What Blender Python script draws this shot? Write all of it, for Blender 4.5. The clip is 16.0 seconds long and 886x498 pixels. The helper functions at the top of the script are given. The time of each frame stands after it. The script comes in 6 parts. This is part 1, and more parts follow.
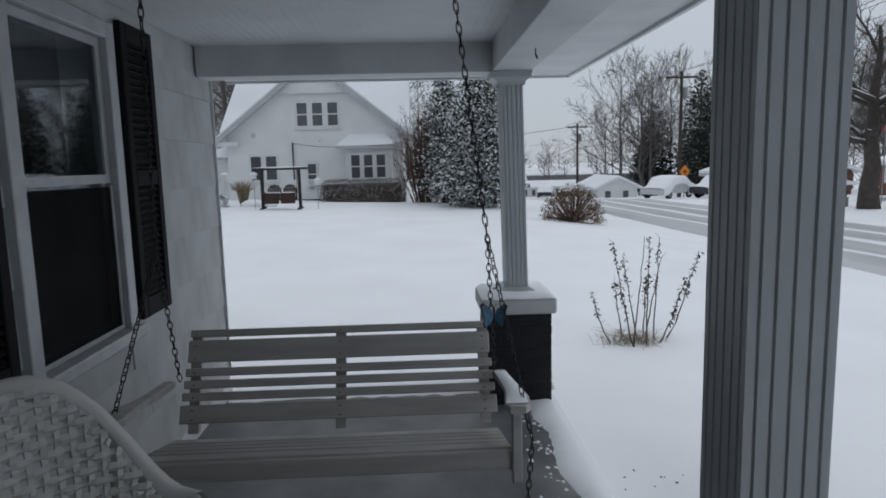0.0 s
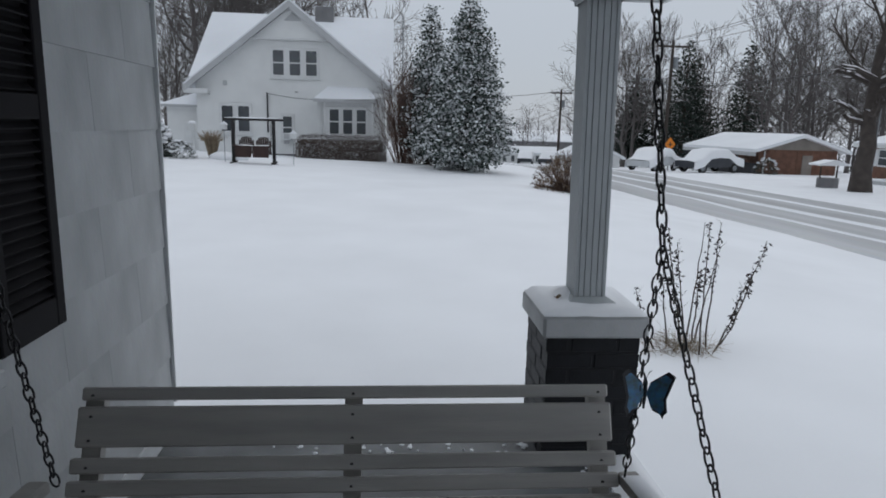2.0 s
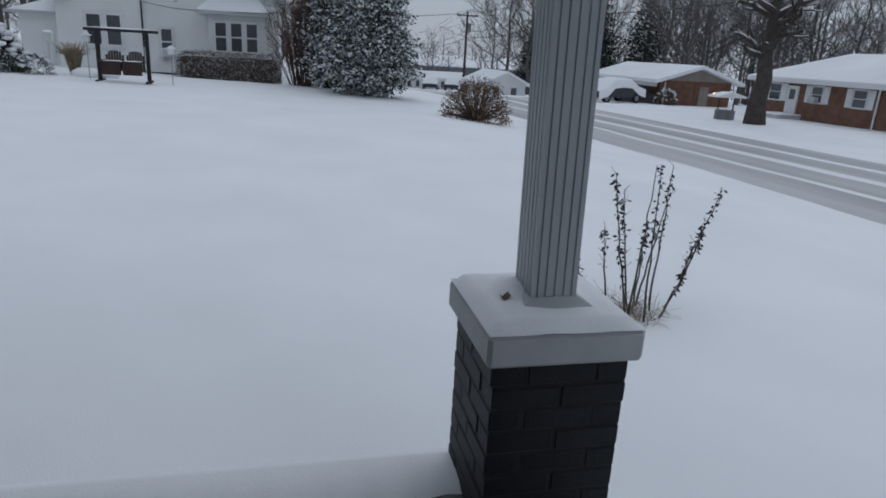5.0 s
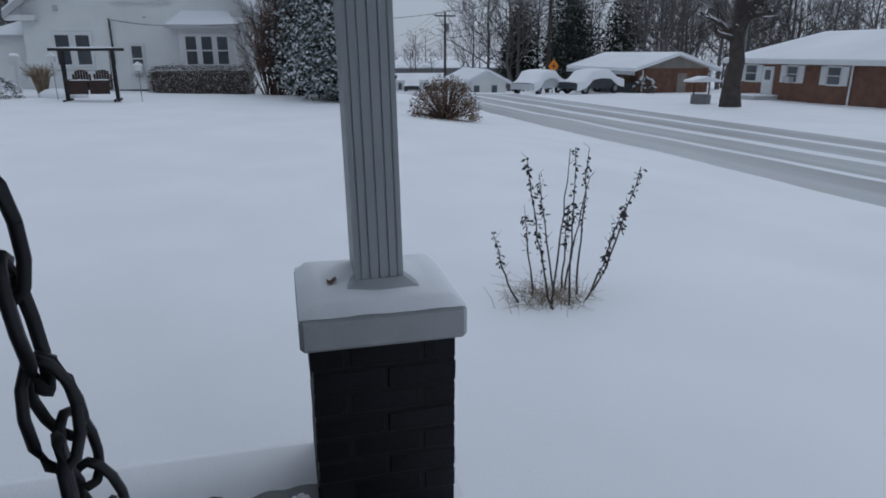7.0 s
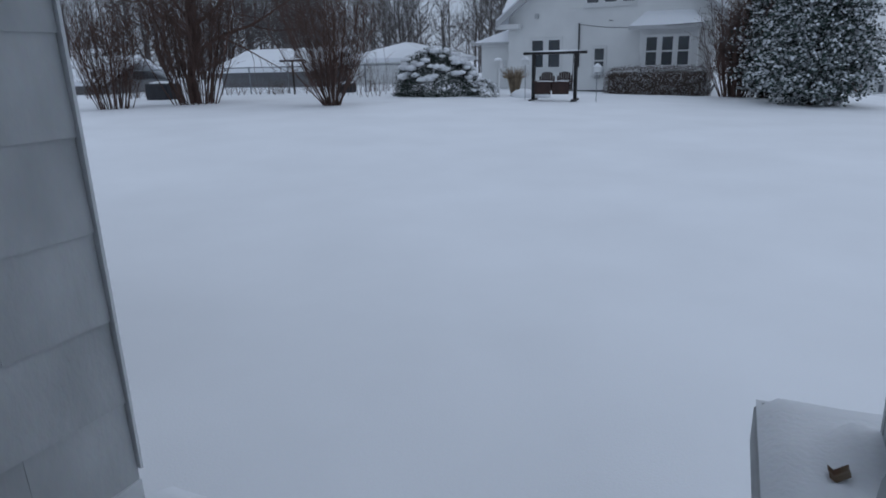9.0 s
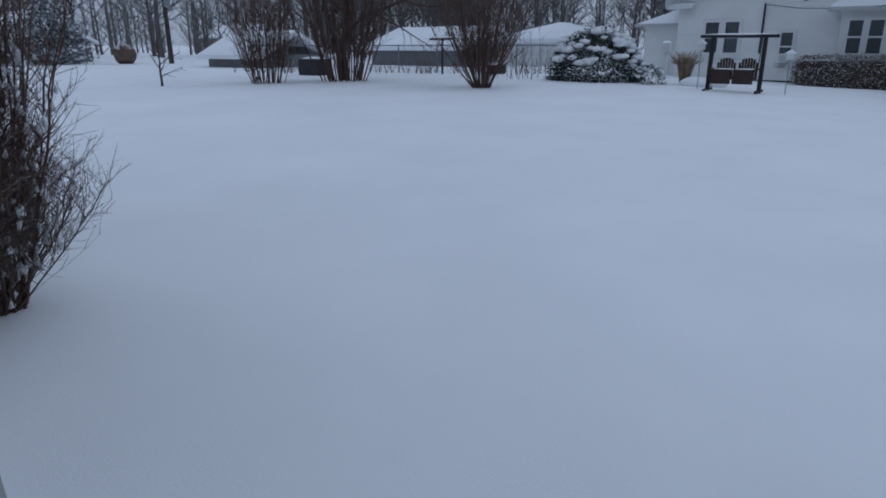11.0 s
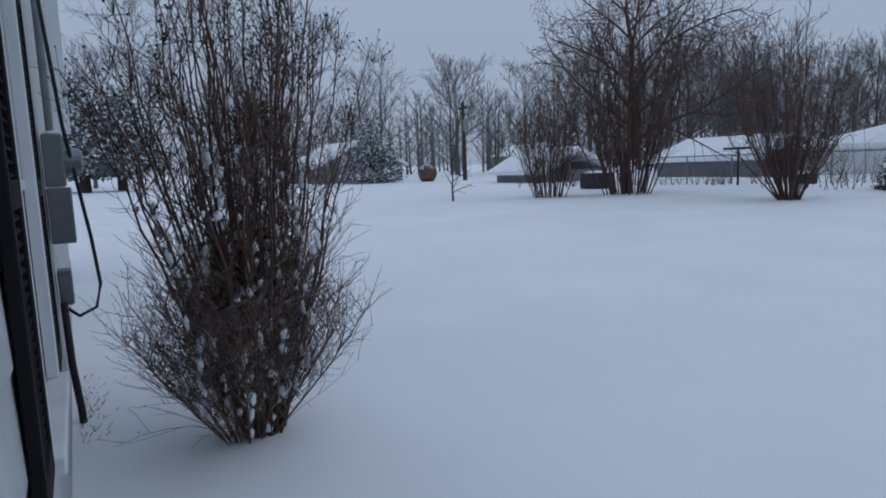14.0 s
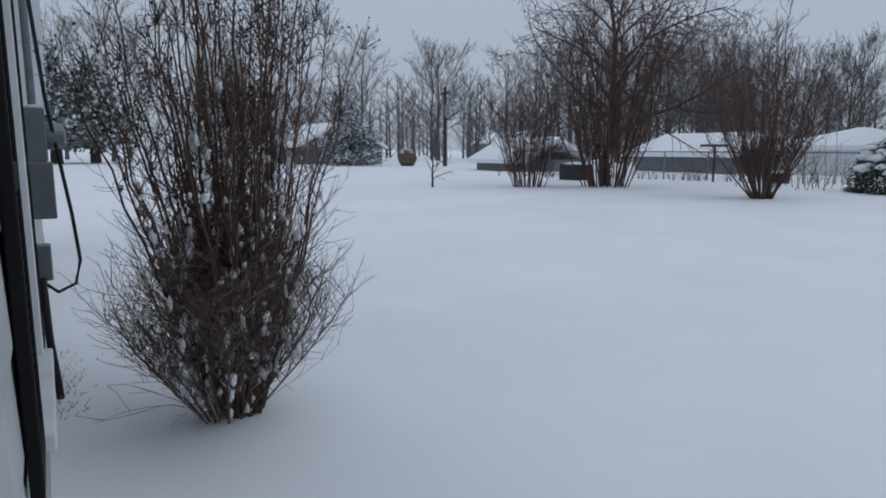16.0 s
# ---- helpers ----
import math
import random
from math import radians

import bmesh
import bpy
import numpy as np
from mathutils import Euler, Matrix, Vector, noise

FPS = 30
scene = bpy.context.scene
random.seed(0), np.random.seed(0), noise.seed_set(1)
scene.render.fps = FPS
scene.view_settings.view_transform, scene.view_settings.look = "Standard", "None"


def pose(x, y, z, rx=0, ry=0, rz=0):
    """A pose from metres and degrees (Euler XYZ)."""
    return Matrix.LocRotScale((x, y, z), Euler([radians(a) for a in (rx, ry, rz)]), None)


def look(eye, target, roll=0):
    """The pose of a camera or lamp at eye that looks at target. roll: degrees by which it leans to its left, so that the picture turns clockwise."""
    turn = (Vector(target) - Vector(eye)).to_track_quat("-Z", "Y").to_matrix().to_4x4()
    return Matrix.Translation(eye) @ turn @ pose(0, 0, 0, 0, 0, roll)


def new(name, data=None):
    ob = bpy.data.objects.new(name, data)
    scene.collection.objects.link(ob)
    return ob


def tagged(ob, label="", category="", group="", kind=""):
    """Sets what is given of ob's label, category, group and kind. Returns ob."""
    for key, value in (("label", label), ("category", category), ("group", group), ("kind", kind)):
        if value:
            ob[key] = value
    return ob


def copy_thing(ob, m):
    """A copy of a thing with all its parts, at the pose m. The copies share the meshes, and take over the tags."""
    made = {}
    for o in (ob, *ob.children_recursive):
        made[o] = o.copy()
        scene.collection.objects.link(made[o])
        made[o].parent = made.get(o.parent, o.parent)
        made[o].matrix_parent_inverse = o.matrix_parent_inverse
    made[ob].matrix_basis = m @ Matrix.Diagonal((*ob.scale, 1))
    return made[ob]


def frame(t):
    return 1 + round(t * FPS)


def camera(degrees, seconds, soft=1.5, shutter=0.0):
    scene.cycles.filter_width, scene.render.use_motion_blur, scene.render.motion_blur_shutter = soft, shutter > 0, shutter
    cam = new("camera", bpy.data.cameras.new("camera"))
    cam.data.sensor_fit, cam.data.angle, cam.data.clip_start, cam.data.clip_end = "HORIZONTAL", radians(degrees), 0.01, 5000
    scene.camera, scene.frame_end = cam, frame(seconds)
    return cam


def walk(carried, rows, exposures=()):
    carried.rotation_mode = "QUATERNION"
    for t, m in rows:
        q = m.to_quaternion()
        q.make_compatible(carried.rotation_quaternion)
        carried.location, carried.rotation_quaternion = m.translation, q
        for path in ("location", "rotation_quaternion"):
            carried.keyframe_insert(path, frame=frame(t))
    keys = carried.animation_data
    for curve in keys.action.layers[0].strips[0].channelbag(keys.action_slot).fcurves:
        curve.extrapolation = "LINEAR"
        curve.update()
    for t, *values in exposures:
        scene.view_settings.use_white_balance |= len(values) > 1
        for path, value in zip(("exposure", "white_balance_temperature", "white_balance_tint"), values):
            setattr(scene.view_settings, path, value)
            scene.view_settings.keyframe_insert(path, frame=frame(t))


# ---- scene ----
cam = camera(69.1, 16.0, 1.8)
PATH = [
    (0, (-0.37, -3.809, 1.502), (-0.296, -1.828, 1.238), -1.4),
    (0.5, (-0.498, -3.476, 1.483), (-0.475, -1.496, 1.202), 0.4),
    (1, (-0.627, -3.137, 1.458), (-0.586, -1.174, 1.081), 1.9),
    (1.5, (-0.698, -2.827, 1.44), (-0.377, -0.887, 1.072), 1.6),
    (2, (-0.638, -2.54, 1.45), (-0.479, -0.583, 1.07), 1.5),
    (2.5, (-0.672, -2.261, 1.421), (-0.549, -0.31, 0.998), 1.9),
    (3, (-0.648, -1.994, 1.424), (-0.553, -0.042, 0.999), 0.9),
    (3.5, (-0.596, -1.725, 1.428), (-0.643, 0.237, 1.044), 0.4),
    (4, (-0.617, -1.551, 1.42), (-0.76, 0.402, 1.015), 0.3),
    (4.5, (-0.611, -1.46, 1.413), (-0.597, 0.494, 0.987), -2.1),
    (5, (-0.495, -1.469, 1.381), (-0.045, 0.389, 0.795), 3.3),
    (5.2, (-0.467, -1.486, 1.37), (0.087, 0.351, 0.806), 2.5),
    (6.25, (-0.220, -1.680, 1.353), (0.270, 0.172, 0.776), 0.7),
    (7.3, (0.037, -1.516, 1.337), (0.457, 0.349, 0.748), -1.1),
    (7.5, (0.043, -1.459, 1.342), (0.31, 0.412, 0.688), -2.1),
    (8, (0.012, -1.236, 1.317), (0.03, 0.657, 0.67), -1.0),
    (8.5, (-0.008, -0.982, 1.285), (-0.403, 0.879, 0.668), -3.0),
    (9, (-0.088, -0.777, 1.305), (-0.873, 0.975, 0.743), -1.5),
    (9.5, (-0.23, -0.512, 1.315), (-1.136, 1.177, 0.744), 1.0),
    (10, (-0.450, -0.215, 1.305), (-1.454, 1.407, 0.706), 1.1),
    (10.2, (-0.550, -0.100, 1.303), (-1.629, 1.462, 0.674), 1.5),
    (12.3, (-1.459, 0.596, 1.224), (-2.641, 2.102, 0.645), -2.5),
    (12.5, (-1.493, 0.632, 1.212), (-2.742, 2.089, 0.646), -2.8),
    (13, (-1.587, 0.754, 1.197), (-3.119, 1.939, 0.7), -1.9),
    (13.5, (-1.59, 0.76, 1.213), (-3.223, 1.851, 0.835), -3.9),
    (14, (-1.534, 0.772, 1.275), (-3.261, 1.746, 1.015), -2.2),
    (14.5, (-1.49, 0.761, 1.334), (-3.218, 1.757, 1.192), -0.4),
    (15, (-1.469, 0.742, 1.302), (-3.131, 1.844, 1.153), 0.9),
    (15.5, (-1.503, 0.721, 1.271), (-3.158, 1.801, 0.964), -0.3),
    (16, (-1.499, 0.712, 1.309), (-3.184, 1.745, 1.002), 0.1),
]
EXPOSURES = [
    (0.0, -0.26, 6450, 10), (0.5, -0.08, 6550, 10), (1.0, -0.14, 6550, 10), (1.5, -0.18, 6500, 10), (2.5, -0.32, 6450, 10), (3.5, -0.46, 6350, 10), (5.0, -0.57, 6130, 10),
    (7.5, -0.60, 5850, 10), (8.5, -0.60, 5750, 10), (10.0, -0.80, 5520, 10), (12.5, -0.84, 5400, 10), (13.0, -0.82, 5400, 10), (14.5, -0.58, 5700, 10), (16.0, -0.48, 6000, 10)]
walk(cam, [(t, look(e, g, r)) for t, e, g, r in PATH], EXPOSURES)

# ---- sky and light: a flat winter overcast ----
world = bpy.data.worlds.new("overcast")
scene.world = world
world.use_nodes = True
wn, wl = world.node_tree.nodes, world.node_tree.links
bg = wn["Background"]
sky = wn.new("ShaderNodeTexSky")
sky.sky_type, sky.sun_disc = "NISHITA", False
sky.sun_elevation, sky.sun_rotation = radians(49), radians(32)
w_tc = wn.new("ShaderNodeTexCoord")
w_sep = wn.new("ShaderNodeSeparateXYZ")
wl.new(w_tc.outputs["Generated"], w_sep.inputs[0])
w_ramp = wn.new("ShaderNodeValToRGB")
w_ramp.color_ramp.elements[0].position, w_ramp.color_ramp.elements[0].color = 0.0, (5.3, 5.8, 6.5, 1)
w_ramp.color_ramp.elements[1].position, w_ramp.color_ramp.elements[1].color = 0.9, (8.6, 9.2, 10.0, 1)
wl.new(w_sep.outputs["Z"], w_ramp.inputs[0])
w_mix = wn.new("ShaderNodeMixRGB")
w_mix.inputs[0].default_value = 0.93
wl.new(sky.outputs[0], w_mix.inputs[1])
wl.new(w_ramp.outputs[0], w_mix.inputs[2])
wl.new(w_mix.outputs[0], bg.inputs[0])
bg.inputs[1].default_value = 0.1

sun_data = bpy.data.lights.new("sun", "SUN")
sun_data.energy, sun_data.angle, sun_data.color = 0.35, radians(60), (1.0, 0.97, 0.93)
sun = new("sun", sun_data)
sun.matrix_world = look((14, 22, 30), (0, 0, 0))


# ---- materials ----
def mat(name, color, rough=0.7, var=0.25, scale=6.0, fine=60.0, bump=0.2, bump_dist=0.004, metal=0.0, second=None,
        snow=0.0, snow_at=0.5, stretch=(1, 1, 1), per_piece=0.0, island=0.0, spec=0.4):
    """A surface with two scales of grain; second: a stain colour; snow: how much lies on faces that look up."""
    m = bpy.data.materials.new(name)
    m.use_nodes = True
    n, l = m.node_tree.nodes, m.node_tree.links
    b = n["Principled BSDF"]
    b.inputs["Roughness"].default_value, b.inputs["Metallic"].default_value = rough, metal
    b.inputs["Specular IOR Level"].default_value = spec
    tc, mp = n.new("ShaderNodeTexCoord"), n.new("ShaderNodeMapping")
    mp.inputs["Scale"].default_value = stretch
    l.new(tc.outputs["Object"], mp.inputs[0])
    big, small = n.new("ShaderNodeTexNoise"), n.new("ShaderNodeTexNoise")
    big.inputs["Scale"].default_value, small.inputs["Scale"].default_value = scale, fine
    big.inputs["Detail"].default_value, small.inputs["Detail"].default_value = 4, 3
    l.new(mp.outputs[0], big.inputs["Vector"])
    l.new(mp.outputs[0], small.inputs["Vector"])
    ramp = n.new("ShaderNodeValToRGB")
    dark = tuple(c * (1 - var) for c in (second or color))
    ramp.color_ramp.elements[0].position, ramp.color_ramp.elements[0].color = 0.3, (*dark, 1)
    ramp.color_ramp.elements[1].position, ramp.color_ramp.elements[1].color = 0.68, (*[min(1, c * (1 + var * 0.4)) for c in color], 1)
    l.new(big.outputs["Fac"], ramp.inputs[0])
    mul = n.new("ShaderNodeMixRGB")
    mul.blend_type, mul.inputs[0].default_value = "MULTIPLY", min(1, var)
    l.new(ramp.outputs[0], mul.inputs[1])
    l.new(small.outputs["Color"], mul.inputs[2])
    sat = n.new("ShaderNodeHueSaturation")
    sat.inputs["Saturation"].default_value = 1.0
    l.new(mul.outputs[0], sat.inputs["Color"])
    out = sat.outputs[0]
    if per_piece or island:
        src = n.new("ShaderNodeObjectInfo").outputs["Random"] if per_piece else n.new("ShaderNodeNewGeometry").outputs["Random Per Island"]
        mr = n.new("ShaderNodeMapRange")
        amount = per_piece or island
        mr.inputs["To Min"].default_value, mr.inputs["To Max"].default_value = 1 - amount, 1 + amount
        l.new(src, mr.inputs["Value"])
        l.new(mr.outputs[0], sat.inputs["Value"])
    if snow:
        geo, sx = n.new("ShaderNodeNewGeometry"), n.new("ShaderNodeSeparateXYZ")
        l.new(geo.outputs["Normal"], sx.inputs[0])
        add = n.new("ShaderNodeMath")
        add.operation, add.inputs[2].default_value = "MULTIPLY_ADD", -0.5 * 0.9
        add.inputs[1].default_value = 0.9
        l.new(big.outputs["Fac"], add.inputs[0])
        plus = n.new("ShaderNodeMath")
        l.new(sx.outputs["Z"], plus.inputs[0])
        l.new(add.outputs[0], plus.inputs[1])
        mr2 = n.new("ShaderNodeMapRange")
        mr2.inputs["From Min"].default_value, mr2.inputs["From Max"].default_value = snow_at, snow_at + 0.25
        mr2.inputs["To Max"].default_value = snow
        l.new(plus.outputs[0], mr2.inputs["Value"])
        mx = n.new("ShaderNodeMixRGB")
        mx.inputs[2].default_value = (0.82, 0.84, 0.87, 1)
        l.new(mr2.outputs[0], mx.inputs[0])
        l.new(out, mx.inputs[1])
        out = mx.outputs[0]
    l.new(out, b.inputs["Base Color"])
    bp = n.new("ShaderNodeBump")
    bp.inputs["Strength"].default_value, bp.inputs["Distance"].default_value = bump, bump_dist
    l.new(small.outputs["Fac"], bp.inputs["Height"])
    l.new(bp.outputs[0], b.inputs["Normal"])
    return m


def glass_mat(name, tint, rough=0.02):
    m = bpy.data.materials.new(name)
    m.use_nodes = True
    n, l = m.node_tree.nodes, m.node_tree.links
    n.remove(n["Principled BSDF"])
    tr, gl, fr, mx = n.new("ShaderNodeBsdfTransparent"), n.new("ShaderNodeBsdfGlossy"), n.new("ShaderNodeFresnel"), n.new("ShaderNodeMixShader")
    tr.inputs[0].default_value, gl.inputs["Roughness"].default_value = (*tint, 1), rough
    fr.inputs[0].default_value = 1.45
    half = n.new("ShaderNodeMath")
    half.operation, half.inputs[1].default_value = "MULTIPLY", 0.5
    l.new(fr.outputs[0], half.inputs[0])
    l.new(half.outputs[0], mx.inputs[0])
    l.new(tr.outputs[0], mx.inputs[1])
    l.new(gl.outputs[0], mx.inputs[2])
    l.new(mx.outputs[0], n["Material Output"].inputs[0])
    return m


def mesh_mat(name, color, open_share):
    m = bpy.data.materials.new(name)
    m.use_nodes = True
    n, l = m.node_tree.nodes, m.node_tree.links
    n.remove(n["Principled BSDF"])
    tr, df, mx = n.new("ShaderNodeBsdfTransparent"), n.new("ShaderNodeBsdfDiffuse"), n.new("ShaderNodeMixShader")
    df.inputs[0].default_value, mx.inputs[0].default_value = (*color, 1), 1 - open_share
    l.new(tr.outputs[0], mx.inputs[1])
    l.new(df.outputs[0], mx.inputs[2])
    l.new(mx.outputs[0], n["Material Output"].inputs[0])
    return m


def glow_mat(name, color, strength):
    m = bpy.data.materials.new(name)
    m.use_nodes = True
    b = m.node_tree.nodes["Principled BSDF"]
    b.inputs["Emission Color"].default_value, b.inputs["Emission Strength"].default_value = (*color, 1), strength
    return m


SNOW = mat("snow", (0.86, 0.875, 0.90), 0.65, 0.05, 0.6, 90, 0.2, 0.006, spec=0.25)
SNOW_FAR = mat("old_snow", (0.82, 0.84, 0.87), 0.7, 0.08, 0.25, 9, 0.3, 0.02, spec=0.2)
SLUSH = mat("slushy_road", (0.50, 0.51, 0.525), 0.5, 0.2, 1.0, 14, 0.5, 0.02, second=(0.40, 0.405, 0.415), stretch=(1, 0.06, 1))
CONCRETE = mat("wet_concrete", (0.17, 0.18, 0.185), 0.42, 0.35, 2.5, 70, 0.25, 0.003, second=(0.10, 0.105, 0.11))
CAP = mat("cast_concrete", (0.50, 0.51, 0.515), 0.8, 0.12, 8, 120, 0.4, 0.003)
BRICK_BLACK = mat("black_painted_brick", (0.0115, 0.0125, 0.016), 0.55, 0.3, 9, 90, 0.6, 0.004, per_piece=0.12, spec=0.25)
MORTAR_BLACK = mat("black_painted_mortar", (0.010, 0.011, 0.014), 0.7, 0.3, 9, 90, 0.6, 0.004)
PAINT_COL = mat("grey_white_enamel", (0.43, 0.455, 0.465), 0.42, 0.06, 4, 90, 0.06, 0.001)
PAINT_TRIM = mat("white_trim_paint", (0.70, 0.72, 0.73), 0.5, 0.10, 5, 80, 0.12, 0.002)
PAINT_BEAM = mat("dull_white_paint", (0.60, 0.62, 0.63), 0.6, 0.12, 3, 80, 0.15, 0.002)
CEIL = mat("painted_beadboard", (0.66, 0.68, 0.70), 0.6, 0.08, 3, 60, 0.1, 0.002)
SHINGLE = mat("painted_cement_shingle", (0.53, 0.545, 0.55), 0.75, 0.10, 3, 45, 0.4, 0.003, second=(0.46, 0.475, 0.48), stretch=(1.5, 1.5, 0.8), per_piece=0.006)
SHUTTER = mat("black_shutter_vinyl", (0.012, 0.011, 0.013), 0.7, 0.2, 10, 120, 0.2, 0.001, spec=0.15)
ALU = mat("dull_aluminium", (0.50, 0.52, 0.53), 0.5, 0.12, 12, 90, 0.1, 0.001, metal=0.3)
# Near-black base puts the unlit room's darkness into its wall colour.
DARKROOM = mat("near_black_for_dim_room", (0.016, 0.014, 0.014), 0.9, 0.3, 1.5, 20, 0.1)
CURTAIN = mat("pale_curtain", (0.22, 0.23, 0.25), 0.9, 0.2, 3, 40, 0.3, 0.01, stretch=(6, 6, 0.3))
SCREEN = mesh_mat("insect_screen_mesh", (0.022, 0.021, 0.022), 0.38)
GLASS = glass_mat("window_glass", (0.72, 0.76, 0.78))
GLASS_FAR = mat("far_window_glass", (0.075, 0.085, 0.095), 0.12, 0.3, 0.8, 8, 0.02, spec=0.8)
BENCH = mat("weathered_grey_paint", (0.44, 0.425, 0.40), 0.6, 0.10, 5, 60, 0.35, 0.002, second=(0.40, 0.385, 0.365), stretch=(0.5, 5, 5))
SCREW = mat("dark_screw", (0.03, 0.03, 0.03), 0.5, 0.1)
STEEL = mat("dark_chain_steel", (0.035, 0.035, 0.038), 0.5, 0.3, 30, 200, 0.2, 0.001, metal=0.5)
PLASTIC = mat("white_resin", (0.56, 0.55, 0.52), 0.42, 0.06, 4, 60, 0.08, 0.001)
WING_BLUE = mat("blue_wing", (0.07, 0.24, 0.46), 0.35, 0.5, 40, 120, 0.1, second=(0.16, 0.28, 0.30))
WING_DARK = mat("dark_wing_edge", (0.012, 0.014, 0.02), 0.4, 0.2)
BARK = mat("winter_bark", (0.085, 0.066, 0.054), 0.85, 0.35, 5, 50, 0.6, 0.01)
BARK_SNOW = mat("snowy_bark", (0.075, 0.062, 0.055), 0.85, 0.35, 3, 40, 0.6, 0.01, snow=0.85, snow_at=0.55)
TWIG = mat("brown_twigs", (0.118, 0.074, 0.060), 0.85, 0.3, 3, 40, 0.3, island=0.25)
TWIG_NEAR = mat("red_brown_twigs", (0.135, 0.082, 0.064), 0.85, 0.35, 3, 40, 0.3, snow=0.35, snow_at=0.7, island=0.35)
TWIG_SNOW = mat("snow_dusted_twigs", (0.14, 0.096, 0.074), 0.85, 0.3, 3, 40, 0.3, snow=0.5, snow_at=0.6, island=0.25)
# Greyer, paler base puts distance haze into the branches; snow lies on top.
WOODS = mat("far_hazed_snowy_branches", (0.135, 0.122, 0.118), 0.9, 0.2, 0.4, 6, 0.2, snow=0.45, snow_at=0.6)
PINE = mat("dark_needles", (0.035, 0.05, 0.04), 0.8, 0.35, 2, 20, 0.3, snow=0.6, snow_at=0.75, island=0.3)
CEDAR = mat("snow_laden_cedar", (0.07, 0.10, 0.085), 0.8, 0.35, 2.5, 25, 0.3, snow=0.85, snow_at=-0.05, island=0.3)
# Needle base lightened to blue-grey as painted distance haze, besides the lying snow.
SPRUCE_FAR = mat("far_hazed_snowy_spruce", (0.21, 0.235, 0.25), 0.85, 0.3, 1.0, 12, 0.3, snow=0.75, snow_at=0.15, island=0.25)
HEDGE = mat("brown_hedge_leaves", (0.15, 0.115, 0.10), 0.8, 0.4, 4, 40, 0.3, snow=0.8, snow_at=0.3, island=0.4)
BROWNLEAF = mat("dead_brown_leaves", (0.20, 0.125, 0.07), 0.85, 0.4, 4, 40, 0.3, snow=0.35, snow_at=0.7, island=0.45)
LEAFBLACK = mat("withered_leaves", (0.035, 0.028, 0.026), 0.85, 0.3, 10, 60, 0.3, island=0.4)
STRAW = mat("dry_grass", (0.34, 0.27, 0.19), 0.85, 0.3, 6, 60, 0.2, island=0.3)
SIDING_N = mat("white_lap_siding", (0.74, 0.75, 0.745), 0.6, 0.06, 1.2, 30, 0.1, 0.002)
TRIM_N = mat("white_house_trim", (0.70, 0.71, 0.71), 0.6, 0.06, 2, 30, 0.1)
GREYTRIM = mat("grey_rake_trim", (0.48, 0.49, 0.50), 0.6, 0.1, 2, 30, 0.1)
DARKBASE = mat("dark_foundation", (0.04, 0.04, 0.045), 0.8, 0.2, 4, 40, 0.2)
BLACKWOOD = mat("black_stained_timber", (0.018, 0.016, 0.016), 0.6, 0.3, 5, 50, 0.3)
REDWOOD = mat("dark_red_brown_timber", (0.045, 0.022, 0.018), 0.6, 0.3, 5, 50, 0.3)
BRICK_RED = mat("red_brown_brick", (0.235, 0.115, 0.075), 0.8, 0.35, 2, 18, 0.3, 0.006, per_piece=0.3)
BRICK_WALL = mat("red_brown_brickwork", (0.20, 0.105, 0.072), 0.8, 0.3, 3, 25, 0.3, 0.006)
TAN = mat("tan_gable_boards", (0.27, 0.245, 0.22), 0.7, 0.15, 2, 20, 0.2)
GREYWALL = mat("grey_block_wall", (0.20, 0.20, 0.205), 0.8, 0.2, 1.5, 14, 0.2)
POLEWOOD = mat("creosoted_pole", (0.065, 0.052, 0.045), 0.85, 0.3, 3, 30, 0.4, stretch=(4, 4, 0.4))
WIRE = mat("black_cable", (0.02, 0.02, 0.022), 0.5, 0.1)
GALV = mat("galvanised_steel", (0.27, 0.29, 0.31), 0.5, 0.15, 6, 60, 0.1, metal=0.4)
METERBOX = mat("grey_meter_enamel", (0.21, 0.225, 0.245), 0.5, 0.12, 6, 60, 0.1)
ORANGE = mat("orange_sign_face", (0.80, 0.25, 0.02), 0.5, 0.08, 6, 40, 0.05)
CARPAINT = mat("dark_car_paint", (0.05, 0.055, 0.065), 0.3, 0.15, 3, 30, 0.05)
WHITEPAINT = mat("white_car_paint", (0.6, 0.62, 0.64), 0.35, 0.1, 3, 30, 0.05)
RUBBER = mat("black_rubber", (0.02, 0.02, 0.02), 0.8, 0.2)
LAMPGLOW = glow_mat("warm_porch_lamp", (1.0, 0.42, 0.10), 6.0)
STREETGLOW = glow_mat("white_street_lamp", (0.9, 0.95, 1.0), 3.0)
REDCLOTH = mat("red_cloth", (0.35, 0.06, 0.06), 0.8, 0.3, 8, 40, 0.1)


